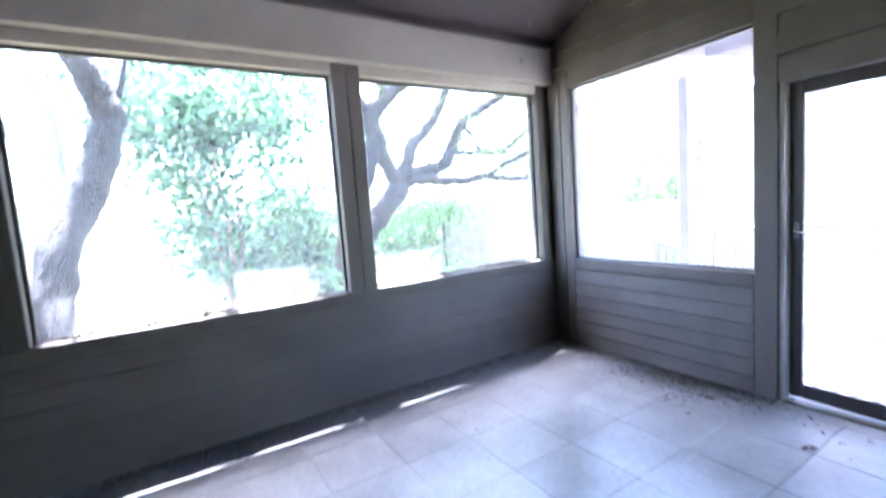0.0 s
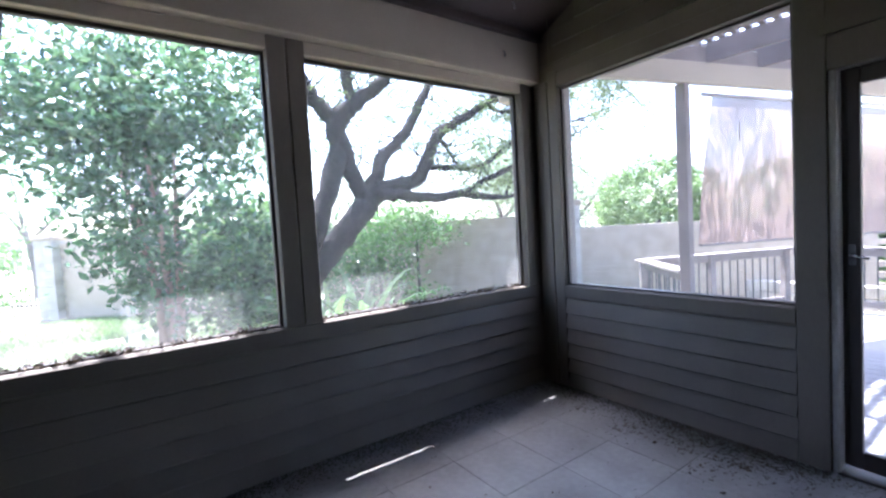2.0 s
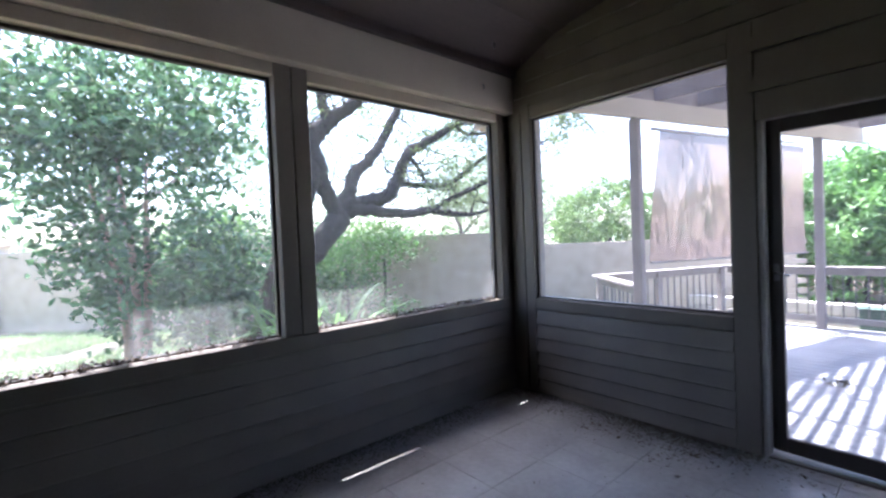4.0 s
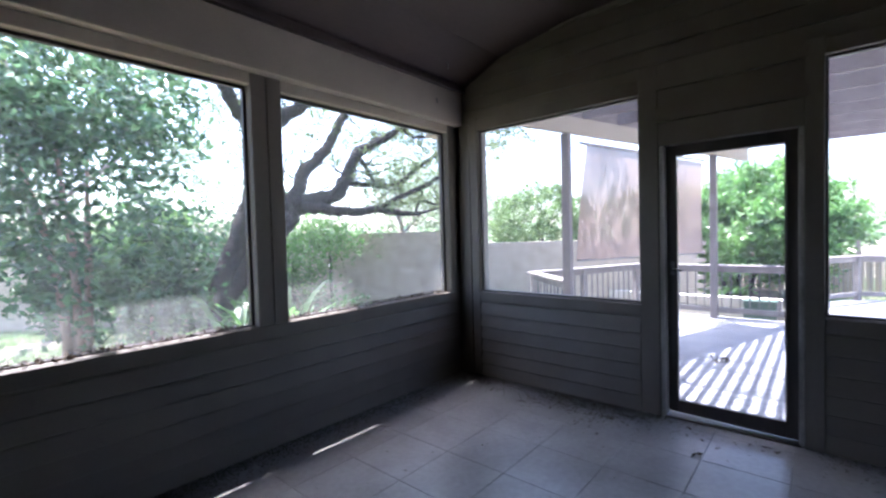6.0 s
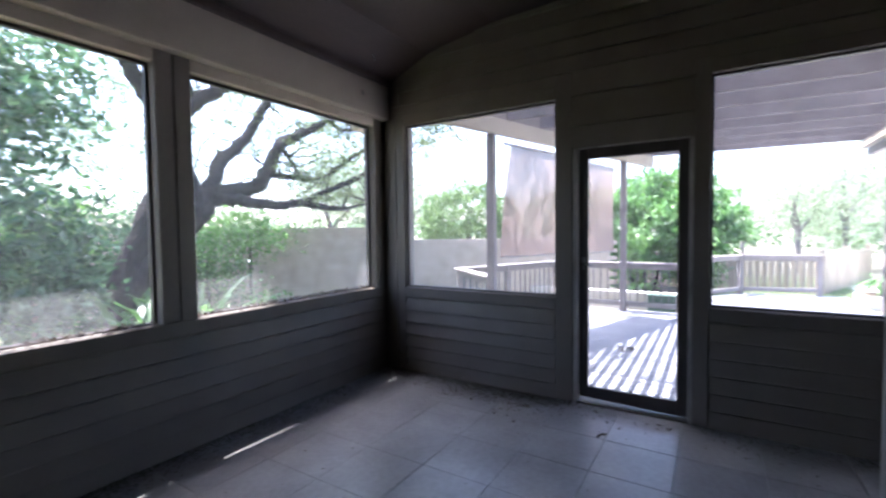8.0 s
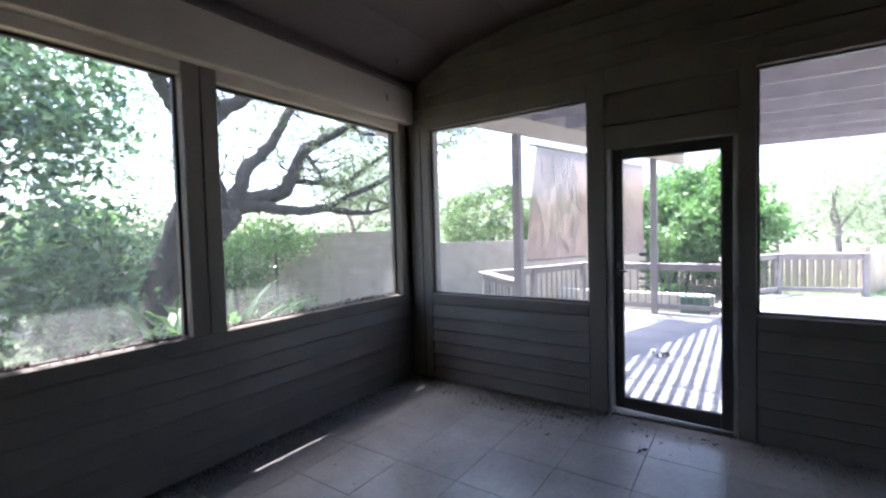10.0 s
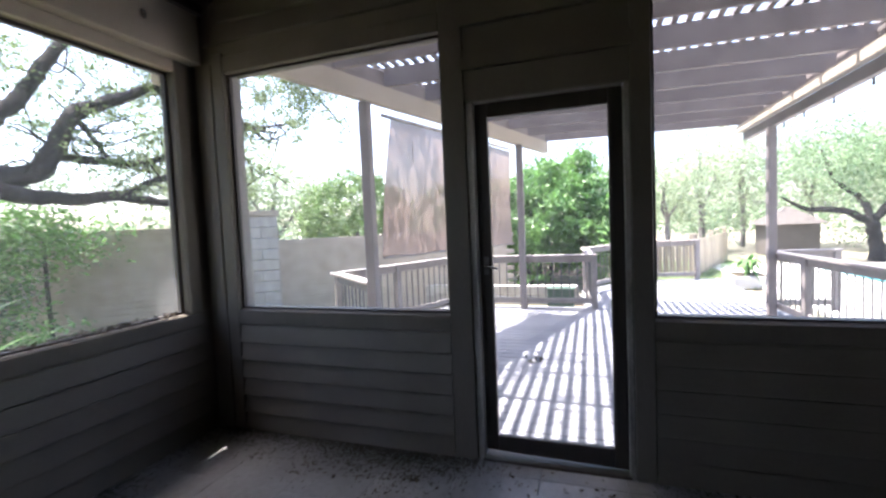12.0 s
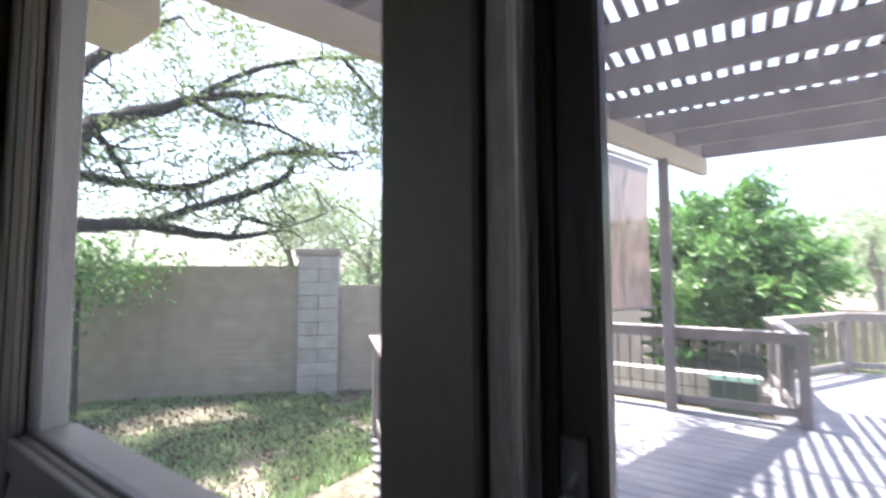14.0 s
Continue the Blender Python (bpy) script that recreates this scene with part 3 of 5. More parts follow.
part("blocking", beam_between(left_pt(3.80, 0.308), left_pt(9.84, 0.308), 0.04, 0.165), PERGOLA, pergola)
part("ledger", box(3.77, 3.81, -1.7, 3.45, 2.86, 3.03, 0.005), PERGOLA, pergola)
for px, py, top in ((5.40, 3.09, 2.82), (8.75, 1.93, 2.77), (8.62, -1.70, 2.655)):
    piece("post", (0.11, 0.11, top - DECKZ), (px, py, (top + DECKZ) / 2), PERGOLA, pergola, 0.008)
for k in range(9):
    xr = 9.70 - 0.697 * k
    xl = 9.86 - 0.697 * k
    yl = beam_y(xl) + 0.05
    zl = beam_z(xl) + 0.222 + 0.105
    part("joist", beam_between((xl, yl, zl), (xr, -1.80, 2.90 + 0.105), 0.045, 0.21), PERGOLA, pergola)


def roof_z(x, y):
    yl = beam_y(x) + 0.05
    f = min(1.2, max(-0.1, (y + 1.8) / (yl + 1.8)))
    return (3.005 * (1 - f) + (beam_z(x) + 0.327) * f) + 0.105


# laths along the house side to the outer end, cut off where they pass the skewed beam
c = -1.76
while c <= beam_y(3.80) + 0.12:
    xe = min(9.84, 5.4 + (3.06 + 0.14 - c) / -SLOPE)
    if xe - 3.80 > 0.3:
        part("lath", beam_between((3.80, c, roof_z(3.80, c) + 0.02), (xe, c, roof_z(xe, c) + 0.02), 0.05, 0.03, 0.0), PERGOLA, pergola)
    c += 0.12

# roll-down shade under the skewed beam
shade = thing("sun_shade", (6.9, 2.45, 1.1), "brown woven roll-down sun shade hanging under the pergola beam", "shade")
us, vs = 36, 14
verts, faces = [], []
for i in range(us + 1):
    x = 5.46 + (8.40 - 5.46) * i / us
    for j in range(vs + 1):
        f = j / vs
        xx = x + 0.22 * f * (1 - i / us)
        z = 1.12 - 0.01 * (x - 5.5) + f * (beam_z(x) - 0.13 - 1.12)
        y = beam_y(xx) - 0.05 + 0.012 * math.sin(x * 7.0) * (1 - f) + 0.02 * math.sin(f * 3.1)
        verts.append((xx, y, z))
for i in range(us):
    for j in range(vs):
        a = i * (vs + 1) + j
        faces.append([a, a + vs + 1, a + vs + 2, a + 1])
part_arrays("cloth", verts, faces, SHADE, shade, "brown sun-dappled woven cloth", True)
part("bottom_bar", rod((5.48, beam_y(5.48) - 0.05, 1.115), (8.42, beam_y(8.42) - 0.05, 1.085), 0.014), RAILWOOD, shade)
part("roller", rod((5.55, beam_y(5.55) - 0.05, beam_z(5.55) - 0.12), (8.45, beam_y(8.45) - 0.05, beam_z(8.45) - 0.12), 0.022), CONCRETE, shade, "pale roller tube", True)
part("cord", rod((6.0, beam_y(6.0) - 0.072, 2.20), (6.0, beam_y(6.0) - 0.072, 2.42), 0.005), METAL, shade)

# small bulbs on the outer side of the far beam
for x in (6.3, 7.0, 7.7, 8.3):
    b = thing("string_light_bulb", (x, -1.74, 2.575), "small dark bulb socket hanging from the pergola beam", "light bulb", "bulbs under the pergola beam")
    part("socket", rod((x, -1.74, 2.605), (x, -1.74, 2.648), 0.011), METAL, b)
    part("bulb", rod((x, -1.74, 2.58), (x, -1.74, 2.605), 0.014), METAL, b)

# ---- garden: ground, walls, plants ----
rng = np.random.default_rng(7)
gx = np.concatenate([np.linspace(-900, -30, 6), np.linspace(-20, 32, 53), np.linspace(45, 900, 6)])
gy = np.concatenate([np.linspace(-900, -30, 6), np.linspace(-20, 32, 53), np.linspace(45, 900, 6)])
verts = [(x, y, GROUND - 0.02 + (0.05 * noise.noise(Vector((x * 0.35, y * 0.35, 0))) if abs(x) < 40 and abs(y) < 40 else 0)) for x in gx for y in gy]
ny = len(gy)
faces = [[i * ny + j, (i + 1) * ny + j, (i + 1) * ny + j + 1, i * ny + j + 1] for i in range(len(gx) - 1) for j in range(ny - 1)]
ground = part_arrays("ground", verts, faces, SOIL, None, "lawn ground with soil and leaf litter", True, "structure")
ground["category"] = "ground"

# garden wall, running aslant behind the trees, stepping down past its pillar
WP, WD = Vector((7.83, 6.73, 0)), Vector((-0.70, 0.714, 0)).normalized()
WANG = math.atan2(WD.y, WD.x)
WALL_HI, WALL_LO = 1.60, 1.30


def wall_pt(s, z):
    return (WP.x + WD.x * s, WP.y + WD.y * s, z)


def slab(name, s0, s1, z0, z1, thick, mat, parent, label=""):
    m = beam_between(wall_pt(s0, (z0 + z1) / 2), wall_pt(s1, (z0 + z1) / 2), thick, z1 - z0, 0)
    return part(name, m, mat, parent, label)


garden_wall = thing("garden_wall", wall_pt(0, GROUND), "tan coursed brick garden wall running behind the trees", "wall", "", "structure")
slab("core", 0.3, 12.7, GROUND - 0.2, WALL_HI - 0.03, 0.12, MORTAR, garden_wall)
slab("core", -5.5, -0.3, GROUND - 0.2, WALL_LO - 0.03, 0.12, MORTAR, garden_wall)
BH, BL = 0.102, 0.40
count = 0
brick_mesh = to_mesh("brick", box(-BL / 2 + 0.0004, BL / 2 - 0.0004, -0.083, 0.083, -BH / 2 + 0.002, BH / 2 - 0.002, 0.0), WALLBRICK)
spare_v, spare_f = [], []
for s0, s1, top in ((0.32, 12.6, WALL_HI), (-5.52, -0.30, WALL_LO)):
    rows = int((top - GROUND + 0.1) / BH)
    for r in range(rows):
        z = top - BH * (r + 0.5)
        s = s0 + (0 if r % 2 else BL / 2)
        while s < s1:
            jog = random.uniform(-0.004, 0.004)
            if -1.7 < s < 5.2 and z > GROUND and count < 300:
                ob = new("brick", brick_mesh)
                q = wall_pt(s, z)
                hang(ob, garden_wall, (q[0] + WD.y * jog, q[1] - WD.x * jog, q[2]))
                ob.rotation_euler = (0, 0, WANG)
                count += 1
            else:
                base = len(spare_v)
                nrm = Vector((WD.y, -WD.x, 0))
                for ds in (-BL / 2 + 0.0004, BL / 2 - 0.0004):
                    for dn in (-0.083 + jog, 0.083 + jog):
                        for dz in (-BH / 2 + 0.002, BH / 2 - 0.002):
                            q = Vector(wall_pt(s + ds, z + dz)) + nrm * dn
                            spare_v.append(tuple(q))
                for f in ((0, 1, 3, 2), (4, 6, 7, 5), (0, 4, 5, 1), (2, 3, 7, 6), (1, 5, 7, 3), (0, 2, 6, 4)):
                    spare_f.append([base + i for i in f])
            s += BL
part_arrays("bricks", spare_v, spare_f, WALLBRICK, garden_wall, "", False, "stuff")


def pillar(s, top, name="wall_pillar", label="pale concrete block pillar with a tan cap in the garden wall"):
    t = thing(name, wall_pt(s, GROUND), label, "pillar", "pillars in the garden wall")
    rows = int((top - 0.1 - GROUND) / 0.2) + 1
    for r in range(rows):
        z = top - 0.11 - 0.2 * (r + 0.5)
        if r % 2:
            for k in (-0.148, 0.148):
                piece("block", (0.29, 0.56, 0.194), wall_pt(s + k, z), BLOCK, t, 0.006, WANG)
        else:
            piece("block", (0.588, 0.56, 0.194), wall_pt(s, z), BLOCK, t, 0.006, WANG)
    part("cap", beam_between(wall_pt(s - 0.33, top - 0.055), wall_pt(s + 0.33, top - 0.055), 0.64, 0.11, 0.01), WALLBRICK, t, "tan cap stone")
    return t


pillar(0.0, 1.86)
pillar(12.9, 1.82)

# iron fence beyond the far pillar
fence = thing("iron_fence", wall_pt(16, GROUND), "thin dark iron fence beyond the garden wall pillar", "fence")
for z in (0.0, 1.45):
    part("rail", beam_between(wall_pt(13.3, z), wall_pt(18.9, z), 0.03, 0.03, 0), METAL, fence)
for i in range(36):
    piece("picket", (0.018, 0.018, 1.85), wall_pt(13.35 + i * 0.155, 0.62), METAL, fence, 0.002, WANG)


def plant(name, loc, label, category, wood, crown, wood_mat, leaf_mat, group=""):
    t = thing(name, loc, label, category, group)
    if wood:
        trunk = part_arrays("trunk", *limbs(wood[:1]), wood_mat, t, "", True)
        for row in wood[1:]:
            part_arrays("limb", *limbs([row]), wood_mat, trunk, "", True)
    part_arrays("crown", *crown, leaf_mat, t)
    return t


# the live oak behind the second opening
OY = 6.4
oak_rows = [
    ([(1.95, OY + 0.1, -0.45), (2.24, OY, 0.6), (2.58, OY, 1.25), (2.95, OY, 1.68), (3.30, OY, 1.97)], [0.34, 0.27, 0.235, 0.225, 0.20]),
    ([(3.25, OY, 1.92), (3.6, OY - 0.05, 1.98), (4.0, OY - 0.1, 1.94), (4.45, OY - 0.1, 1.93), (5.0, OY, 1.99), (5.6, OY, 1.93), (6.1, OY + 0.1, 1.95), (6.7, OY, 2.08)], [0.15, 0.125, 0.10, 0.09, 0.08, 0.065, 0.05, 0.02]),
    ([(3.30, OY, 1.98), (3.7, OY, 2.10), (4.12, OY, 2.22), (4.30, OY - 0.1, 2.55), (4.42, OY - 0.15, 2.86), (4.85, OY - 0.2, 3.12), (5.34, OY - 0.3, 3.40), (6.1, OY - 0.4, 3.7), (6.9, OY - 0.5, 3.8)], [0.15, 0.14, 0.13, 0.12, 0.11, 0.09, 0.065, 0.038, 0.018]),
    ([(3.32, OY, 2.0), (3.48, OY + 0.05, 2.28), (3.62, OY + 0.1, 2.52), (4.0, OY + 0.15, 2.86), (4.25, OY + 0.2, 3.2), (4.45, OY + 0.2, 3.55), (4.9, OY + 0.3, 4.1), (5.4, OY + 0.3, 4.6)], [0.13, 0.125, 0.12, 0.105, 0.095, 0.09, 0.06, 0.03]),
    ([(3.22, OY, 1.95), (3.08, OY - 0.02, 2.25), (2.94, OY - 0.05, 2.52), (2.88, OY - 0.08, 2.92), (3.08, OY - 0.1, 3.16), (3.55, OY - 0.15, 3.52), (3.9, OY - 0.2, 4.1)], [0.13, 0.14, 0.16, 0.17, 0.13, 0.11, 0.06]),
    ([(2.90, OY - 0.05, 2.95), (2.6, OY, 3.22), (2.42, OY, 3.55), (2.1, OY, 4.1)], [0.14, 0.12, 0.10, 0.07]),
    ([(3.10, OY - 0.1, 3.18), (3.05, OY - 0.1, 3.45), (2.98, OY - 0.1, 3.9)], [0.10, 0.09, 0.06]),
    ([(4.28, OY - 0.08, 2.4), (4.7, OY, 2.40), (5.2, OY, 2.42), (5.6, OY, 2.55), (6.0, OY, 2.80), (6.5, OY - 0.1, 3.1), (7.4, OY - 0.2, 3.3), (8.3, OY - 0.2, 3.55)], [0.07, 0.06, 0.055, 0.05, 0.045, 0.05, 0.035, 0.015]),
    ([(4.42, OY - 0.15, 2.86), (4.62, OY - 0.2, 2.6), (4.70, OY - 0.25, 2.42)], [0.05, 0.035, 0.02]),
    ([(5.3, OY - 0.3, 3.38), (5.75, OY - 0.2, 3.33), (6.3, OY - 0.2, 3.40), (7.0, OY - 0.2, 3.28), (7.6, OY - 0.2, 3.1), (8.4, OY - 0.3, 3.6)], [0.045, 0.036, 0.032, 0.026, 0.02, 0.01]),
    ([(5.0, OY + 0.05, 1.99), (5.5, OY - 0.1, 2.25), (6.05, OY - 0.2, 2.48), (6.5, OY - 0.25, 2.75), (6.75, OY - 0.3, 3.1), (7.5, OY - 0.4, 3.2)], [0.055, 0.06, 0.06, 0.05, 0.04, 0.02]),
    ([(6.0, OY + 0.1, 1.95), (6.2, OY + 0.1, 2.2), (6.62, OY, 2.12), (7.2, OY, 2.3), (7.7, OY, 2.55)], [0.035, 0.03, 0.025, 0.018, 0.01]),
    ([(5.3, OY - 0.3, 3.4), (5.9, OY - 0.6, 3.9), (6.8, OY - 1.0, 4.3), (8.0, OY - 1.2, 4.6), (9.2, OY - 1.4, 4.5)], [0.045, 0.036, 0.028, 0.02, 0.01]),
    ([(6.8, OY - 1.0, 4.3), (7.5, OY - 1.0, 4.0), (8.3, OY - 1.0, 3.7), (9.0, OY - 1.0, 3.4)], [0.035, 0.03, 0.02, 0.01]),
]
# the whole tree is grown a little about this point
PIVOT = Vector((0.58, 0.74, 1.465))
oak_rows = [([PIVOT + (Vector(v) - PIVOT) * 1.106 for v in p], [r * 0.9 for r in q]) for p, q in oak_rows]
OY = 7.0
oak_rows[0] = ([(2.36, OY, 0.2), (2.52, OY, 0.72), (2.84, OY, 1.10), (3.19, OY, 1.48), (3.44, OY, 1.76), (3.64, OY, 1.98)], [0.14, 0.17, 0.18, 0.185, 0.185, 0.18])
oak_rows.append(([(3.17, OY - 0.04, 2.78), (3.0, OY - 0.06, 2.3), (2.78, OY - 0.1, 1.75), (2.58, OY - 0.1, 1.2), (2.40, OY - 0.06, 0.7), (2.1, OY, -0.6)], [0.15, 0.15, 0.145, 0.14, 0.14, 0.17]))
centres = []
for pts, rad in oak_rows[1:]:
    path, rr = smooth_path(pts, rad, 4)
    for p, r in zip(path, rr):
        if r < 0.055 and p.z > 2.0:
            for _ in range(1 + (p.x > 4.5)):
                centres.append(np.array(p) + rng.normal(size=3) * np.array((0.25, 0.3, 0.22)))
centres = centres + [(x, y, z) for x, y, z in zip(rng.uniform(1.5, 8.5, 80), rng.uniform(5.4, 8.0, 80), rng.uniform(3.6, 5.4, 80))]
centres = centres + [(x, y, z) for x, y, z in zip(rng.uniform(5.6, 9.2, 38), rng.uniform(4.9, 6.6, 38), rng.uniform(3.5, 4.7, 38))]
# unseen clumps added overhead to cast dapples on cloth, deck and lawn
high = np.concatenate([np.stack([rng.uniform(3.5, 9.0, 62), rng.uniform(5.9, 9.6, 62), rng.uniform(5.0, 6.0, 62)], 1), np.stack([rng.uniform(4.4, 8.8, 60), rng.uniform(3.15, 4.9, 60), rng.uniform(4.8, 5.8, 60)], 1)])
# unseen clumps added in the sun's way to break up the floor streak
sun_blockers = [(x, 5.0 + 0.36 * (z - 5.0), z) for x, z in zip(np.concatenate([np.linspace(2.44, 2.58, 4), np.linspace(2.70, 3.40, 12), [0.62, 1.34, 1.45]]), rng.uniform(4.7, 5.3, 19))]
sun_breakers = [(x, 5.0 + 0.36 * (z - 5.0) + rng.uniform(-0.05, 0.35), z) for x, z in zip(rng.uniform(-1.2, 3.6, 46), rng.uniform(4.6, 5.4, 46)) if not any(a - 0.12 < x - 0.05 * z < b + 0.12 for a, b in ((-0.32, 0.35), (0.45, 0.92), (1.37, 2.15)))]
oak = plant("oak_tree", (2.05, OY, GROUND), "spreading live oak with dark furrowed forked trunk", "tree", oak_rows, leaves(rng, centres, (0.10, 0.10, 0.055), 44, 0.062), BARK, LEAFOAK)
part_arrays("crown", *leaves(rng, high, (0.2, 0.14, 0.12), 75, 0.085), LEAFOAK, oak)
part_arrays("crown", *leaves(rng, sun_blockers, (0.06, 0.10, 0.10), 90, 0.085), LEAFOAK, oak)
part_arrays("crown", *leaves(rng, sun_breakers, (0.10, 0.10, 0.10), 30, 0.085), LEAFOAK, oak)
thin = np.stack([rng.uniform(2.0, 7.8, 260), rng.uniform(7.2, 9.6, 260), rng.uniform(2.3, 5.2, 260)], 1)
spray = np.stack([rng.uniform(6.9, 8.5, 34), rng.uniform(5.2, 6.1, 34), rng.uniform(3.5, 4.5, 34)], 1)
part_arrays("crown", *leaves(rng, spray, (0.13, 0.12, 0.09), 60, 0.062), LEAFOAK, oak)
lace = np.stack([rng.uniform(2.9, 7.0, 60), rng.uniform(6.6, 7.7, 60), rng.uniform(3.2, 4.7, 60)], 1)
part_arrays("crown", *leaves(rng, lace, (0.13, 0.10, 0.07), 46, 0.058), LEAFOAK, oak)
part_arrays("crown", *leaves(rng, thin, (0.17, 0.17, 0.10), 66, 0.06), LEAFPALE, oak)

twig_v, twig_f = [], []
for pts, rad in oak_rows[1:]:
    path, rr = smooth_path(pts, rad, 4)
    for p, r in zip(path, rr):
        if p.z < 2.05 or r > 0.13:
            continue
        if rng.uniform() < 0.65:
            d = Vector((rng.normal() * 0.8 + 0.25, rng.normal() * 0.6, rng.normal() * 0.5 + 0.3)).normalized()
            q, way, length = p.copy(), [p.copy()], rng.uniform(0.12, 0.26)
            for _ in range(4):
                d = (d + Vector(rng.normal(size=3)) * 0.42).normalized()
                q = q + d * length
                way.append(q.copy())
            v, f = tube(way, [0.018, 0.014, 0.010, 0.007, 0.004], 5, 0.1, 2)
            base = len(twig_v)
            twig_v += v
            twig_f += [[i + base for i in g] for g in f]
part_arrays("twigs", twig_v, twig_f, BARK, oak, "thin crooked dark twigs", True, "stuff")

# leaning oak trunk close to the first opening
trunk_rows = [
    ([(-0.74, 4.08, -0.5), (-0.69, 4.12, 0.3), (-0.64, 4.17, 0.85), (-0.56, 4.32, 1.38), (-0.43, 4.46, 1.70), (-0.31, 4.55, 1.96), (-0.22, 4.6, 2.3), (-0.21, 4.6, 2.52), (-0.29, 4.6, 2.80), (-0.42, 4.62, 3.2), (-0.6, 4.7, 4.6)], [0.19, 0.15, 0.135, 0.13, 0.128, 0.124, 0.118, 0.125, 0.102, 0.095, 0.08]),
    ([(-0.20, 4.6, 2.50), (-0.12, 4.6, 2.57), (-0.05, 4.6, 2.76), (0.02, 4.62, 3.2)], [0.05, 0.032, 0.018, 0.012]),
]
plant("oak_tree", (-0.74, 4.08, GROUND), "leaning oak trunk with rough furrowed grey bark", "tree", trunk_rows, leaves(rng, blob_centres(rng, (-1.6, 6.6, 6.0), (2.6, 2.2, 1.2), 170), 0.2, 40, 0.06), BARK, LEAFOAK)
# thinner trunk behind it
plant("young_tree", (-1.35, 8.2, GROUND), "slim grey-barked young tree on the lawn", "tree", [([(-1.35, 8.2, -0.5), (-1.25, 8.2, 1.0), (-1.1, 8.2, 2.4), (-1.2, 8.2, 4.0)], [0.16, 0.13, 0.12, 0.09]), ([(-1.15, 8.2, 2.0), (-1.5, 8.1, 2.9), (-2.0, 8.0, 3.8)], [0.07, 0.06, 0.03])], leaves(rng, blob_centres(rng, (-1.6, 8.4, 4.9), (1.8, 1.6, 1.5), 130), 0.18, 40, 0.06), PALEBARK, LEAFOAK)

# the tall glossy shrub in the middle of the first opening
SX, SY = 0.80, 7.05
stems = [([(SX + dx * 0.3, SY, -0.45), (SX + dx * 0.6 + 0.05, SY + dy * 0.2, 0.6), (SX + dx, SY + dy, 1.6), (SX + dx * 1.7 - 0.1, SY + dy, 2.6)], [0.055, 0.047, 0.036, 0.014]) for dx, dy in ((-0.16, 0.1), (0.02, -0.1), (0.2, 0.05))]
cl = np.concatenate([blob_centres(rng, (SX - 0.05, SY, 2.75), (1.35, 1.0, 2.1), 175, 0.05), blob_centres(rng, (SX - 0.75, SY - 0.1, 2.9), (0.7, 0.6, 0.8), 30, 0.2), blob_centres(rng, (SX - 0.1, SY + 0.15, 1.0), (0.65, 0.6, 0.8), 40, 0.3), blob_centres(rng, (SX + 0.95, SY - 0.1, 3.2), (0.75, 0.6, 1.1), 34, 0.1)])
cl = cl[cl[:, 0] > SX - 0.35 - 0.75 * (cl[:, 2] - 1.0).clip(0, 1.3) - 0.8 * (cl[:, 2] > 2.3)]
plant("tall_shrub", (SX, SY, GROUND), "tall glossy dark-green shrub with several slim stems", "shrub", stems, leaves(rng, cl, (0.16, 0.16, 0.14), 30, 0.13, 0.45, 1.9), TANBARK, LEAF)

plant("low_shrub", (SX + 0.85, SY + 0.1, GROUND), "lower glossy green shrub growing beside the tall one", "shrub", [([(SX + 0.8, SY + 0.1, -0.45), (SX + 0.85, SY + 0.1, 1.0)], [0.03, 0.015])], leaves(rng, blob_centres(rng, (SX + 0.8, SY, 0.85), (0.8, 0.7, 0.95), 70, 0.1), 0.15, 28, 0.13, 0.45, 1.9), TANBARK, LEAF)
plant("yellow_shrub", (SX + 1.05, SY + 0.55, GROUND), "yellow-green shrub showing between the darker ones", "shrub", [([(SX + 1.05, SY + 0.55, -0.45), (SX + 1.05, SY + 0.5, 1.4)], [0.03, 0.015])], leaves(rng, blob_centres(rng, (SX + 1.05, SY + 0.45, 1.55), (0.65, 0.4, 0.5), 40, 0.1), 0.14, 32, 0.115), BARK, LEAFBRIGHT)
# undergrowth
for x, y, rx, rz, n, lab in ((4.3, 8.6, 0.9, 0.9, 60, 0), (3.2, 8.9, 1.0, 1.1, 70, 0), (1.9, 8.0, 0.6, 0.9, 50, 1), (-2.2, 12.2, 1.2, 1.6, 90, 1), (-3.6, 13.0, 1.6, 1.6, 90, 0), (3.96, 6.11, 0.30, 0.45, 26, 1)):
    zc = GROUND + rz * 0.95
    plant("garden_shrub", (x, y, GROUND), "loose green shrub growing before the garden wall", "shrub", [([(x, y, -0.45), (x + 0.05, y, zc)], [0.03, 0.015])], leaves(rng, blob_centres(rng, (x, y, zc), (rx, rx, rz), n, 0.15), 0.13, 40, 0.075), BARK, LEAFBRIGHT if lab else LEAF, "shrubs by the garden wall")

# dense green behind the oak, hanging low over the garden wall
for x, y, z, rx, ry, rz, n, mt in ((4.35, 8.3, 1.15, 0.8, 0.5, 0.8, 66, LEAFBRIGHT), (5.25, 8.35, 1.5, 0.85, 0.4, 0.38, 60, LEAFBRIGHT), (3.3, 9.0, 1.2, 1.3, 0.7, 1.2, 110, LEAF), (1.9, 9.4, 1.4, 0.9, 0.6, 1.0, 80, LEAFBRIGHT)):
    plant("leafy_bush", (x, y, GROUND), "bright leafy bush at the foot of the oak", "bush", [([(x, y, -0.45), (x, y, z)], [0.04, 0.02])], leaves(rng, blob_centres(rng, (x, y, z), (rx, ry, rz), n, 0.1), 0.2, 42, 0.085), BARK, mt, "bushes at the garden wall")


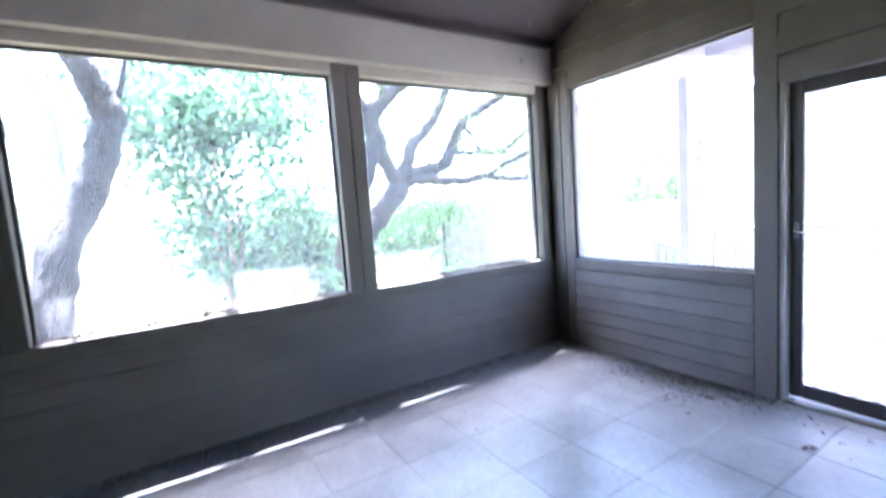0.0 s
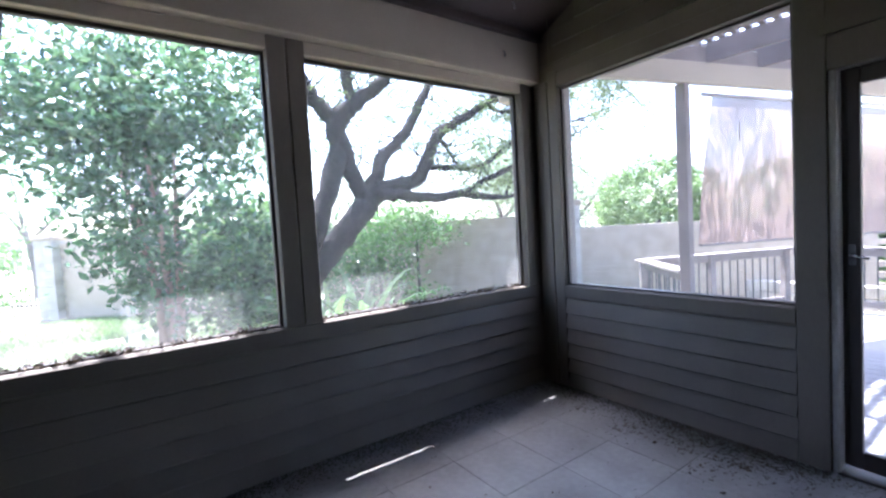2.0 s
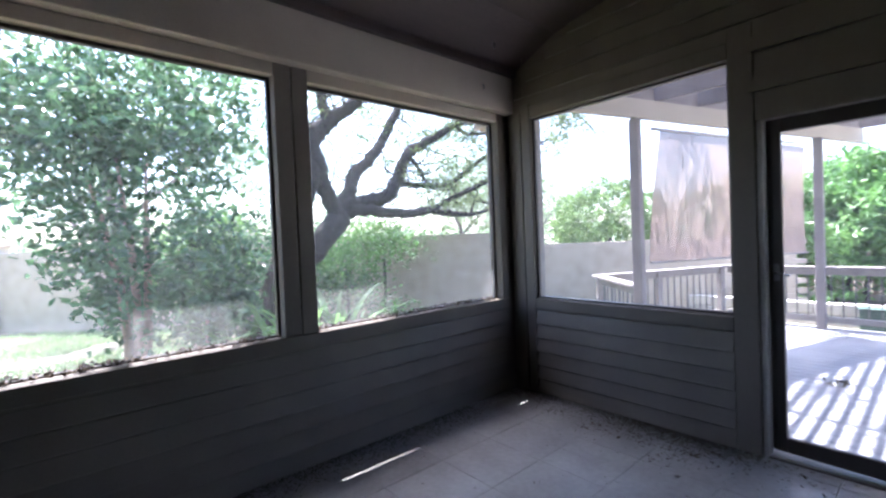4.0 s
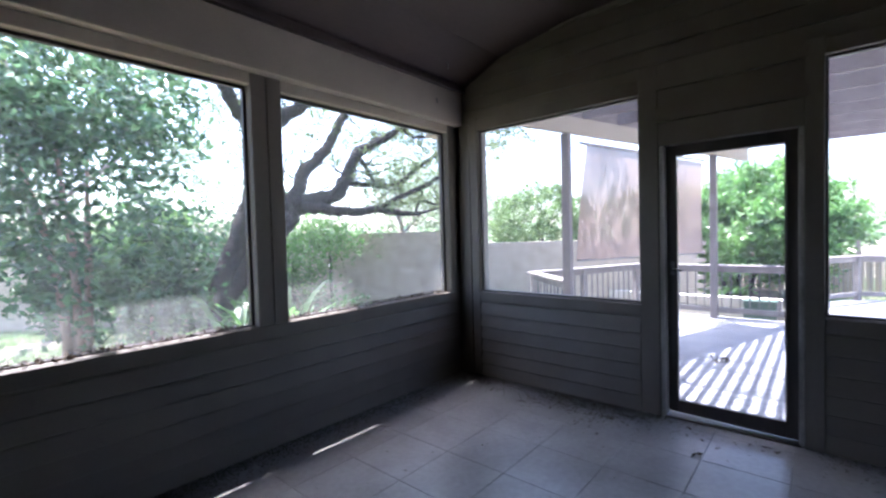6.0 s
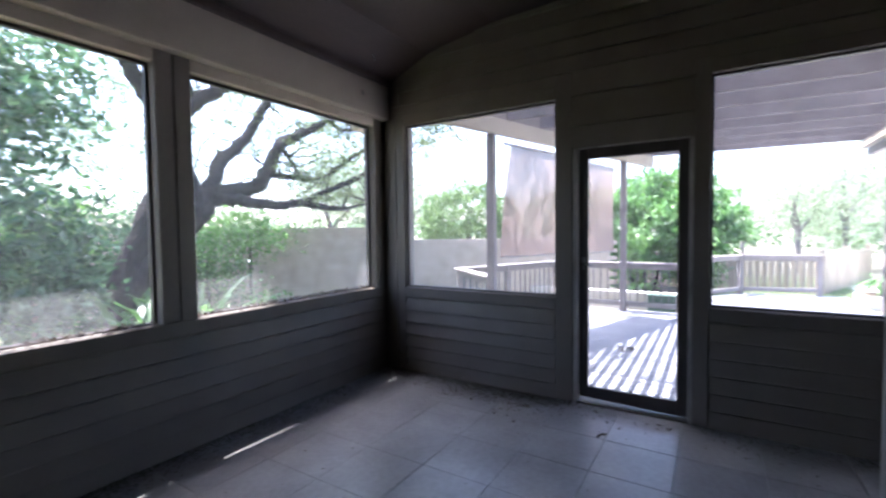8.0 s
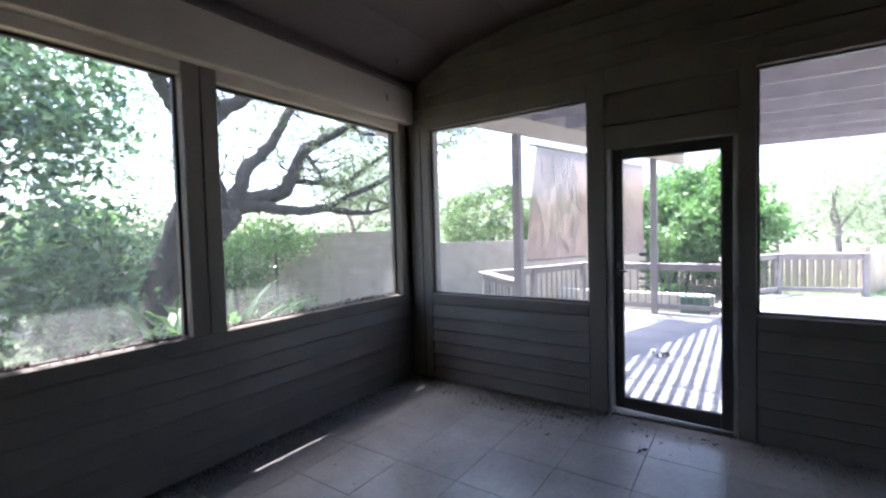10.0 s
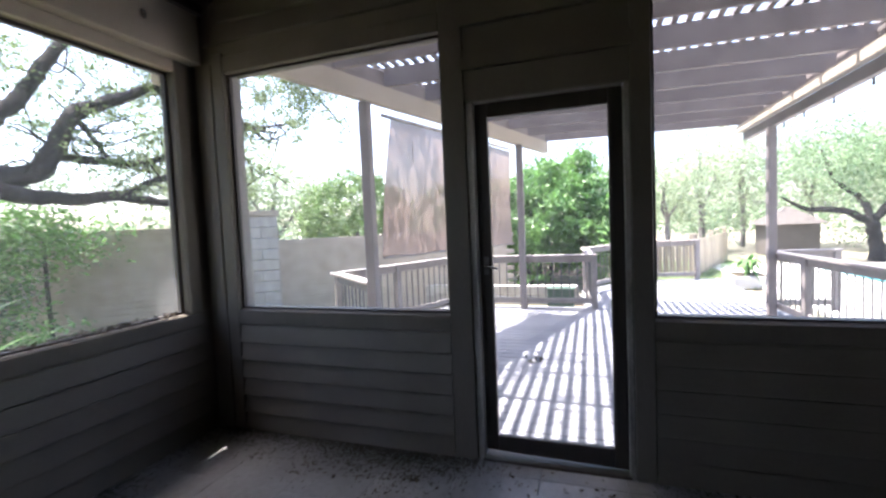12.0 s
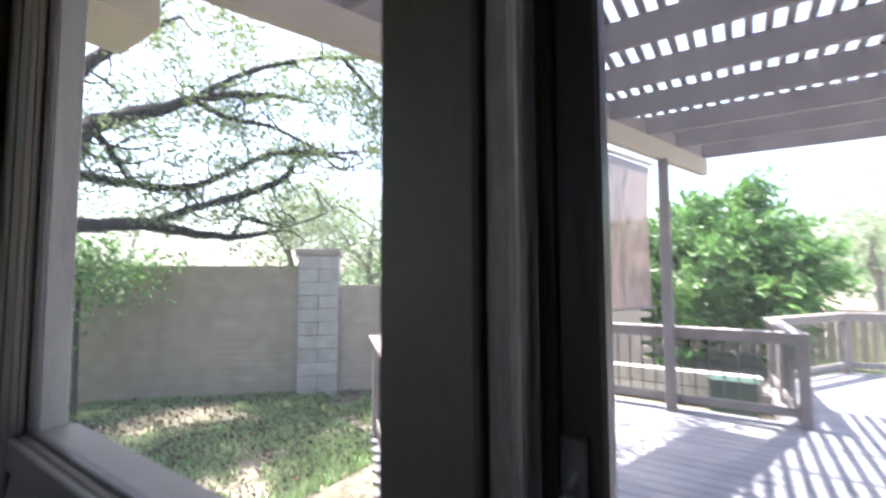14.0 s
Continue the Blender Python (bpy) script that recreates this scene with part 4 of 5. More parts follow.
def strap_plant(x, y, n, length, group, droop=0.95):
    """A tuft of long arching strap leaves."""
    t = thing("strap_leaf_plant", (x, y, GROUND), "tuft of long pale-green strap leaves in the flower bed", "plant", group)
    verts, faces = [], []
    for _ in range(n):
        a = rng.uniform(0, 6.283)
        L = length * rng.uniform(0.7, 1.2)
        w = 0.042 * rng.uniform(0.7, 1.3)
        up = rng.uniform(0.8, 1.35)
        b = len(verts)
        for k in range(6):
            f = k / 5
            r = L * f * 0.55 * (0.6 + 0.6 * f)
            z = GROUND + L * (up * f - droop * f * f)
            ww = w * (1 - f ** 3) + 0.003
            cx, cy = x + math.cos(a) * r, y + math.sin(a) * r
            verts += [(cx - math.sin(a) * ww, cy + math.cos(a) * ww, z), (cx + math.sin(a) * ww, cy - math.cos(a) * ww, z)]
            if k:
                q = b + 2 * k
                faces.append([q - 2, q - 1, q + 1, q])
    part_arrays("leaves", verts, faces, LEAFBRIGHT, t, "", True)
    return t


for x, y, length in ((2.2, 6.0, 1.5), (2.55, 6.1, 1.65), (2.9, 6.0, 1.6), (1.8, 6.1, 1.25), (3.3, 6.2, 1.4)):
    strap_plant(x, y, 40, length, "strap-leaf plants in the bed", 0.62)

# clipped round shrub behind the garden wall
def round_centres(centre, radii, count):
    """Clump centres filling a sheared ball, with only a slight unevenness."""
    d = rng.normal(size=(count, 3))
    d /= np.linalg.norm(d, axis=1)[:, None]
    r = rng.uniform(0.45, 1.0, count) ** 0.5 * np.array([1 + 0.08 * noise.noise(Vector(v) * 2.5) for v in d])
    return np.asarray(centre) + d * r[:, None] * np.asarray(radii)


plant("clipped_shrub", (11.6, 6.80, GROUND), "rounded clipped green shrub rising behind the garden wall", "shrub", [([(11.6, 6.80, -0.45), (11.6, 6.80, 1.5)], [0.09, 0.06])], leaves(rng, round_centres((11.6, 6.80, 1.72), (1.55, 1.5, 1.22), 520), 0.07, 46, 0.085), BARK, LEAFHEDGE)
# large spreading bush beyond the deck
bush_clumps = np.concatenate([blob_centres(rng, (13.8, 1.75, 1.5), (1.7, 1.9, 1.9), 210, 0.3), blob_centres(rng, (14.3, 4.2, 1.5), (1.6, 2.0, 1.6), 110, 0.2), blob_centres(rng, (13.4, 0.75, 1.45), (0.9, 0.9, 1.05), 60, 0.2)])
plant("large_bush", (13.9, 2.2, GROUND), "large bright-green spreading bush beyond the deck", "bush", [([(13.9 + dx, 2.2 + dy, -0.45), (13.9 + dx * 3, 2.2 + dy * 3, 1.6)], [0.06, 0.03]) for dx, dy in ((0, 0), (0.2, -0.2), (-0.2, 0.2))], leaves(rng, bush_clumps, (0.17, 0.17, 0.10), 62, 0.21, 0.75, 2.7), BARK, LEAFBRIGHT)


def far_tree(x, y, height, radius, n, size, mat, label="tree far beyond the garden, haze put into its leaf colour", centre=0.66, half=0.36):
    s = rng.uniform(-0.4, 0.4)
    th = height * 0.45
    wood = [([(x, y, -0.6), (x + s * 0.5, y, th * 0.6), (x + s, y + 0.2, th), (x + s * 1.6, y, height * 0.8)], [0.13, 0.10, 0.08, 0.03]),
            ([(x + s * 0.8, y, th * 0.8), (x - radius * 0.3, y + 0.2, th * 1.2), (x - radius * 0.55, y + 0.3, th * 1.5)], [0.06, 0.045, 0.02]),
            ([(x + s * 0.8, y, th * 0.7), (x + radius * 0.3, y - 0.6, th * 1.15), (x + radius * 0.5, y - 1.0, th * 1.5)], [0.06, 0.045, 0.02])]
    return plant("distant_tree", (x, y, GROUND), label, "tree", wood, leaves(rng, blob_centres(rng, (x, y, height * centre), (radius, radius, height * half), n, 0.15), size * 2.6, 46, size), PALEBARK, mat, "trees beyond the garden")


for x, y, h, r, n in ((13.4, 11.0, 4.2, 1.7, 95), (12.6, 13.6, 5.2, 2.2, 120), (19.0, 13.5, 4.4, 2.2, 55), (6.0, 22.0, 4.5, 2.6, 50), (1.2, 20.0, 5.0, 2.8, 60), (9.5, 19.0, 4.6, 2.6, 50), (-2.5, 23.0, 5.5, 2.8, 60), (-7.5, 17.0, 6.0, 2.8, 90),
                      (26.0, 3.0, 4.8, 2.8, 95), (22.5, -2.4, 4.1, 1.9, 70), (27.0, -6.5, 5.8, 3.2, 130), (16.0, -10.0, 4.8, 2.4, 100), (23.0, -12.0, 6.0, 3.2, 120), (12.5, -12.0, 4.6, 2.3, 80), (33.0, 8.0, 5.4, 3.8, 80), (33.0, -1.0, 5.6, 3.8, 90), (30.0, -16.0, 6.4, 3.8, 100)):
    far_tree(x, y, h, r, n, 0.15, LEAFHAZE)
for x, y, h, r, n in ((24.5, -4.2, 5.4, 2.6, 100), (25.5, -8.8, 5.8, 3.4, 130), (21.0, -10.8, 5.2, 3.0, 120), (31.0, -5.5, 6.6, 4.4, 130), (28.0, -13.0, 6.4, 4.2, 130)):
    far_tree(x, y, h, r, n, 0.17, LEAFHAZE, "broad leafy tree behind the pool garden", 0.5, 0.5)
# extra tree, put here so that its crown darkens the sunlit lawn
far_tree(1.3, 12.3, 6.4, 3.6, 230, 0.11, LEAFOAK, "oak added to shade the lawn, its trunk hidden behind the shrubs", 0.72, 0.3)
# dark crooked oak by the pool
ox, oy = 19.0, -8.1
pool_oak = [([(ox, oy, -0.5), (ox + 0.1, oy + 0.1, 0.5), (ox - 0.1, oy + 0.3, 1.0)], [0.26, 0.20, 0.17]),
            ([(ox - 0.1, oy + 0.3, 0.95), (ox, oy + 1.0, 1.35), (ox + 0.2, oy + 1.9, 1.45), (ox, oy + 2.7, 1.9)], [0.13, 0.11, 0.08, 0.03]),
            ([(ox - 0.1, oy + 0.3, 0.95), (ox, oy + 0.5, 1.7), (ox + 0.3, oy + 1.1, 2.4), (ox + 0.2, oy + 1.5, 3.4)], [0.13, 0.10, 0.07, 0.03]),
            ([(ox - 0.1, oy + 0.25, 0.95), (ox + 0.2, oy - 0.4, 1.6), (ox, oy - 1.0, 2.2), (ox + 0.1, oy - 1.3, 3.1)], [0.13, 0.11, 0.08, 0.03]),
            ([(ox + 0.15, oy - 0.3, 1.5), (ox, oy - 1.1, 1.6), (ox + 0.2, oy - 2.0, 1.95)], [0.09, 0.07, 0.03])]
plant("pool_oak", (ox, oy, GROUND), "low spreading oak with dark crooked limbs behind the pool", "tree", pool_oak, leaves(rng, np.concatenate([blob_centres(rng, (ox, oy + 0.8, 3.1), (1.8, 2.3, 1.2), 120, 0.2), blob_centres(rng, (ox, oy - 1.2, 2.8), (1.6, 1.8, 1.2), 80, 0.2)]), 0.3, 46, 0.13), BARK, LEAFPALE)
# woods that close the horizon
cen = []
for a in np.linspace(0, 2 * math.pi, 150, endpoint=False):
    d = rng.uniform(44, 56)
    h = rng.uniform(1.2, 3.0)
    for _ in range(9):
        cen.append((3 + d * math.cos(a) + rng.normal() * 2.0, 3 + d * math.sin(a) + rng.normal() * 2.0, rng.uniform(-0.3, h)))
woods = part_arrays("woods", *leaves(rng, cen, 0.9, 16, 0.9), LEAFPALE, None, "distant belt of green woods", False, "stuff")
woods["category"] = "woods"

# low block wall and green box behind the deck railing
low = thing("planting_bed_wall", (10.2, 2.3, GROUND), "low pale block wall of a planting bed behind the railing", "wall")
for r in range(2):
    for k in range(10):
        piece("block", (0.2, 0.392, 0.19), (10.2, 1.05 + k * 0.4 + (0.2 if r else 0), GROUND + 0.1 + r * 0.2 + 0.04), BLOCK, low, 0.008)
ub = thing("utility_box", (10.02, 1.40, GROUND), "small dull green metal utility box by the deck", "box")
GREENBOX = material("dull_green_metal", (0.022, 0.055, 0.042), (0.036, 0.08, 0.06), 6, 0.5, 0.1, 60)
part("case", box(9.75, 10.05, 1.12, 1.62, GROUND - 0.03, 0.10, 0.012), GREENBOX, ub)
part("lid", box(9.73, 10.07, 1.10, 1.64, 0.102, 0.125, 0.006), GREENBOX, ub)


def board_fence(p, q, height, label):
    p, q = Vector((*p, GROUND)), Vector((*q, GROUND))
    d = (q - p).normalized()
    L = (q - p).length
    t = thing("board_fence", p, label, "fence", "fences at the end of the garden")
    n = int(L / 0.16)
    ang = math.atan2(d.y, d.x)
    for i in range(n):
        c = p + d * (L * (i + 0.5) / n)
        piece("board", (0.15, 0.022, height), (c.x, c.y, GROUND + height / 2), FENCEWOOD, t, 0.003, ang)
    m = int(L / 2.2)
    for i in range(m + 1):
        c = p + d * (L * i / max(1, m))
        piece("post", (0.12, 0.12, height + 0.16), (c.x - d.y * 0.08, c.y + d.x * 0.08, GROUND + height / 2 + 0.08), FENCEWOOD, t, 0.008, ang)
    part("rail", beam_between(p + Vector((0, 0, height - 0.15)) + Vector((-d.y, d.x, 0)) * 0.03, q + Vector((0, 0, height - 0.15)) + Vector((-d.y, d.x, 0)) * 0.03, 0.04, 0.09, 0), FENCEWOOD, t)
    return t


board_fence((14.8, -1.95), (19.6, -3.95), 1.06, "tan board fence along the lawn")
board_fence((15.6, 3.4), (14.8, -1.95), 1.06, "tan board fence beyond the deck end")

# planter with a spiky plant
pl = thing("planter", (13.3, -2.75, GROUND), "low pale stone planter at the lawn edge", "planter")
part("rim", box(12.85, 13.75, -3.15, -2.35, GROUND - 0.03, GROUND + 0.26, 0.02), CONCRETE, pl)
part("soil", box(12.93, 13.67, -3.07, -2.43, GROUND + 0.255, GROUND + 0.275, 0), DIRT, pl)
sp = strap_plant(13.3, -2.75, 60, 0.95, "strap-leaf plants in the bed")
sp["label"] = "spiky bright-green plant growing in the stone planter"
sp.location.z += 0.27

# paving and pool beyond the railing
pave = part("pavement", box(6.0, 18.0, -9.0, -2.9, GROUND - 0.06, GROUND + 0.03, 0.01), CONCRETE, None, "pale concrete paving round the pool", kind="structure")
pave["category"] = "pavement"
pool = thing("swimming_pool", (14.5, -6.4, GROUND), "small turquoise swimming pool in the paving", "pool")
part("coping", boxes([(12.6, 17.2, -5.3, -5.0, GROUND + 0.031, GROUND + 0.07), (12.6, 17.2, -8.3, -8.0, GROUND + 0.031, GROUND + 0.07), (12.6, 12.9, -8.0, -5.3, GROUND + 0.031, GROUND + 0.07), (16.9, 17.2, -8.0, -5.3, GROUND + 0.031, GROUND + 0.07)]), CONCRETE, pool)
part("water", box(12.9, 16.9, -8.0, -5.3, GROUND + 0.031, GROUND + 0.045, 0), POOLWATER, pool)
# iron fence by the pool
pf = thing("iron_fence", (14, -8.9, GROUND), "thin dark iron fence behind the pool", "fence")
for z in (-0.15, 0.85):
    part("rail", box(9.5, 19.0, -8.91, -8.88, z, z + 0.03, 0), METAL, pf)
for i in range(60):
    piece("picket", (0.018, 0.018, 1.2), (9.6 + i * 0.157, -8.895, GROUND + 0.62), METAL, pf, 0.002)
# low garden building with a hipped roof
gz = thing("garden_pavilion", (22, -6.8, GROUND), "low garden pavilion with a grey hipped roof", "pavilion")
part("wall", box(21.2, 22.8, -7.4, -5.8, GROUND, 0.90, 0.01), STUCCO, gz)
bm = bmesh.new()
bmesh.ops.create_cone(bm, cap_ends=True, segments=4, radius1=1.45, radius2=0.08, depth=0.68, matrix=Matrix.Translation((22, -6.6, 1.24)) @ Matrix.Rotation(math.pi / 4, 4, "Z"))
part("roof", bm, ROOFING, gz)

# ---- grass and fallen leaves on the lawn ----
def blades(n, xr, yr, h, keep):
    x, y = rng.uniform(*xr, n), rng.uniform(*yr, n)
    ok = np.array([keep(a, b) for a, b in zip(x, y)])
    x, y = x[ok], y[ok]
    n = len(x)
    a = rng.uniform(0, 6.283, n)
    hh = h * rng.uniform(0.5, 1.3, n)
    w = 0.008 * rng.uniform(0.7, 1.5, n)
    lean = rng.normal(size=(n, 2)) * 0.5
    z = np.full(n, GROUND - 0.03)
    v = np.stack([np.stack([x - np.cos(a) * w, y - np.sin(a) * w, z], 1), np.stack([x + np.cos(a) * w, y + np.sin(a) * w, z], 1), np.stack([x + lean[:, 0] * hh, y + lean[:, 1] * hh, z + hh], 1)], 1).reshape(-1, 3)
    return v, np.arange(n * 3).reshape(-1, 3)


def side_lawn(x, y):
    wall = (y - 6.78) * 0.70 + (x - 7.78) * 0.714
    return wall < -0.1 and y > 3.9 and not (x > 5.0 and y < 4.2) and noise.noise(Vector((x * 0.9, y * 0.9, 3))) + 0.5 * noise.noise(Vector((x * 4, y * 4, 9))) > rng.uniform(-0.45, 0.18)


lawn = part_arrays("grass", *blades(110000, (3.0, 9.0), (3.9, 8.8), 0.075, side_lawn), GRASS, None, "patchy short lawn grass by the garden wall", False, "stuff")
lawn["category"] = "grass"
lawn2 = part_arrays("grass", *blades(60000, (-5.0, 3.0), (4.2, 15.0), 0.10, lambda x, y: (y - 6.78) * 0.70 + (x - 7.78) * 0.714 < -0.1 and noise.noise(Vector((x * 0.6, y * 0.6, 5))) > -0.3), GRASS, None, "green lawn grass under the trees", False, "stuff")
lawn2["category"] = "grass"
lawn3 = part_arrays("grass", *blades(16000, (12.8, 20.0), (-4.0, 0.5), 0.10, lambda x, y: True), GRASS, None, "bright lawn grass beyond the deck", False, "stuff")
lawn3["category"] = "grass"
n = 5200
lx, ly = rng.uniform(2.5, 9.0, n), rng.uniform(3.9, 8.4, n)
ok = np.array([(b - 6.78) * 0.70 + (a - 7.78) * 0.714 < -0.2 and not (a > 4.9 and b < 4.3) for a, b in zip(lx, ly)])
litter = part_arrays("leaf_litter", *leaves(rng, np.stack([lx[ok], ly[ok], np.full(ok.sum(), GROUND + 0.03)], 1), (0.05, 0.05, 0.008), 2, 0.05), DIRT, None, "dry brown leaf litter scattered on the lawn", False, "stuff")
litter["category"] = "leaf litter"

# ---- fine things in the porch ----
for k, (x, y, z, dz) in enumerate(((3.17, 3.421, 2.86, 0.05), (3.05, 3.17, 3.11, 0.06))):
    h = thing("hook", (x, y, z), "small dark screw hook in the porch beam" if k == 0 else "small dark screw hook in the brown ceiling", "hook", "hooks in the porch corner")
    part("shank", rod((x, y + 0.004, z + dz * 0.5), (x, y - 0.012, z + dz * 0.2), 0.006), METAL, h)
    part("bend", rod((x, y - 0.012, z + dz * 0.2), (x, y - 0.012, z - dz * 0.5), 0.006), METAL, h)


wire = thing("hanging_wire", (3.50, 3.24, 2.78), "thin pale wire hanging from the porch ceiling corner", "wire")
part("wire", rod((3.50, 3.24, 2.78), (3.505, 3.24, 3.13), 0.004, 6), TRIM, wire)


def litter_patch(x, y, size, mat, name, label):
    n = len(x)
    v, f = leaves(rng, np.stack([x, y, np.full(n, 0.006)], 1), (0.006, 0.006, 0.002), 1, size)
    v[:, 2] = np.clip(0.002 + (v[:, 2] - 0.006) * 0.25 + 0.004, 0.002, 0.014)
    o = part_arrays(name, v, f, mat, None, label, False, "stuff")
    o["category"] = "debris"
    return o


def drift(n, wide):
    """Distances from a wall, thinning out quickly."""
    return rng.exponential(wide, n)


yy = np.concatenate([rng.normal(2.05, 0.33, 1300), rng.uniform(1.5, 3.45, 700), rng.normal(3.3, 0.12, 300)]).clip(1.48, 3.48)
litter_patch((3.588 - drift(len(yy), 0.055)).clip(3.0, 3.588), yy, 0.026, GRIME_SHADE, "dirt", "dark dirt and leaf crumbs swept against the wall base")
yy = np.concatenate([rng.normal(2.0, 0.3, 200), rng.uniform(0.7, 3.4, 90)]).clip(0.6, 3.45)
litter_patch((3.57 - drift(len(yy), 0.10)).clip(2.6, 3.57), yy, 0.03, DIRT, "leaf_crumbs", "brown leaf crumbs scattered on the floor tiles")
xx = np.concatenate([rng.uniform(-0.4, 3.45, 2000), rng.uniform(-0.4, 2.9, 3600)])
litter_patch(xx, np.concatenate([3.488 - drift(2000, 0.05), 3.49 - np.abs(rng.normal(0, 0.13, 3600))]).clip(3.05, 3.488), 0.02, GRIME_SHADE, "dirt", "dark brown dirt film along the wall base")
# these crumbs also darken tiles that lie unlit near the wall
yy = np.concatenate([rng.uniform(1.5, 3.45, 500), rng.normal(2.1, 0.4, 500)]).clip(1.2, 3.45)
litter_patch((3.58 - drift(len(yy), 0.11)).clip(2.6, 3.58), yy, 0.017, GRIME_SHADE, "dirt", "fine dark grime doubling as shade over the tiles by the wall")
# besides dust, this film deepens the unlit strip of floor
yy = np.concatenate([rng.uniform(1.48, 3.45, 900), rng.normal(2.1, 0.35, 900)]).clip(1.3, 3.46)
litter_patch((3.585 - drift(len(yy), 0.12)).clip(2.7, 3.585), yy, 0.021, GRIME_SHADE, "dirt", "thin dark dust film doubling as shade on the tiles by the wall")
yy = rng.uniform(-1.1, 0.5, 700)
litter_patch((3.585 - drift(len(yy), 0.10)).clip(2.9, 3.585), yy, 0.021, GRIME_SHADE, "dirt", "thin scatter of dark specks under the wide opening")
for _ in range(16):
    cx, cy = 3.45 - abs(rng.normal(0, 0.16)), rng.normal(2.05, 0.38)
    n = int(rng.integers(10, 28))
    litter_patch(cx + rng.normal(0, 0.022, n), (cy + rng.normal(0, 0.04, n)).clip(1.3, 3.4), 0.028, DIRT, "leaf_clump", "small clump of dark rotted leaves on the tiles")
xx = rng.uniform(1.0, 3.5, 70)
litter_patch(xx, rng.uniform(-0.2, 3.3, 70), 0.02, DIRT, "dry_leaf_bits", "small dry leaf bits on the tiled floor")
for x, y, s in ((3.30, 1.13, 0.05), (3.25, 1.03, 0.035), (3.08, 1.11, 0.055), (3.42, 0.86, 0.05), (3.44, 0.78, 0.05), (3.40, 0.72, 0.045), (3.05, 1.14, 0.05), (3.46, 1.24, 0.05), (2.95, 1.75, 0.05), (3.05, 1.95, 0.045), (3.2, 2.25, 0.05)):
    v, f = leaves(rng, [(x, y, 0.012)], (0.008, 0.008, 0.003), 4, s * 0.62)
    v[:, 2] = np.clip(v[:, 2], 0.001, 0.02)
    o = part_arrays("dry_leaf", v, f, DIRT, None, "curled dry brown leaf lying on the floor tiles")
    tagged(o, "", "leaf", "dry leaves on the floor")
v, f = leaves(rng, [(5.80, 1.37, DECKZ + 0.035), (5.76, 1.42, DECKZ + 0.03), (5.84, 1.33, DECKZ + 0.03)], (0.02, 0.035, 0.012), 6, 0.08)
v[:, 2] = np.maximum(v[:, 2], DECKZ + 0.002)
tagged(part_arrays("dry_leaf_clump", v, f, DIRT, None, "clump of dry dark leaves lying on the deck boards"), "", "leaf")

for x0, x1 in ((A0, A1), (B0, B1)):
    n = 260
    xx = x0 + (x1 - x0) * rng.uniform(0, 1, n)
    v, f = leaves(rng, np.stack([xx, rng.uniform(NY + 0.01, NY + 0.13, n), np.full(n, SILL + 0.012)], 1), (0.01, 0.004, 0.006), 2, 0.032)
    v[:, 2] = np.maximum(v[:, 2], SILL + 0.001)
    o = part_arrays("sill_litter", v, f, DIRT, None, "dry dark leaf bits caught along the window sill", False, "stuff")
    o["category"] = "debris"

# ---- pieces of the setting: siding, tiles, deck boards ----
def lap_board_north(x0, x1, z0, z1):
    bm = bmesh.new()
    prof = [(NY - 0.002, z0), (NY - 0.038, z0), (NY - 0.038, z0 + 0.008), (NY - 0.012, z1), (NY - 0.002, z1)]
    a = [bm.verts.new((x0, y, z)) for y, z in prof]
    b = [bm.verts.new((x1, y, z)) for y, z in prof]
    bm.faces.new(a)
    bm.faces.new(b[::-1])
    for i in range(5):
        j = (i + 1) % 5
        bm.faces.new((a[i], b[i], b[j], a[j]))
    bmesh.ops.recalc_face_normals(bm, faces=bm.faces[:])
    part("siding_board", bm, PAINT, wall_north)


def lap_board_east(y0, y1, z0, z1, parent):
    bm = bmesh.new()
    prof = [(EX - 0.002, z0), (EX - 0.030, z0), (EX - 0.030, z0 + 0.008), (EX - 0.009, z1), (EX - 0.002, z1)]
    a = [bm.verts.new((x, y0, z)) for x, z in prof]
    b = [bm.verts.new((x, y1, z)) for x, z in prof]
    bm.faces.new(a)
    bm.faces.new(b[::-1])
    for i in range(5):
        j = (i + 1) % 5
        bm.faces.new((a[i], b[i], b[j], a[j]))
    bmesh.ops.recalc_face_normals(bm, faces=bm.faces[:])
    part("siding_board", bm, PAINT, parent)


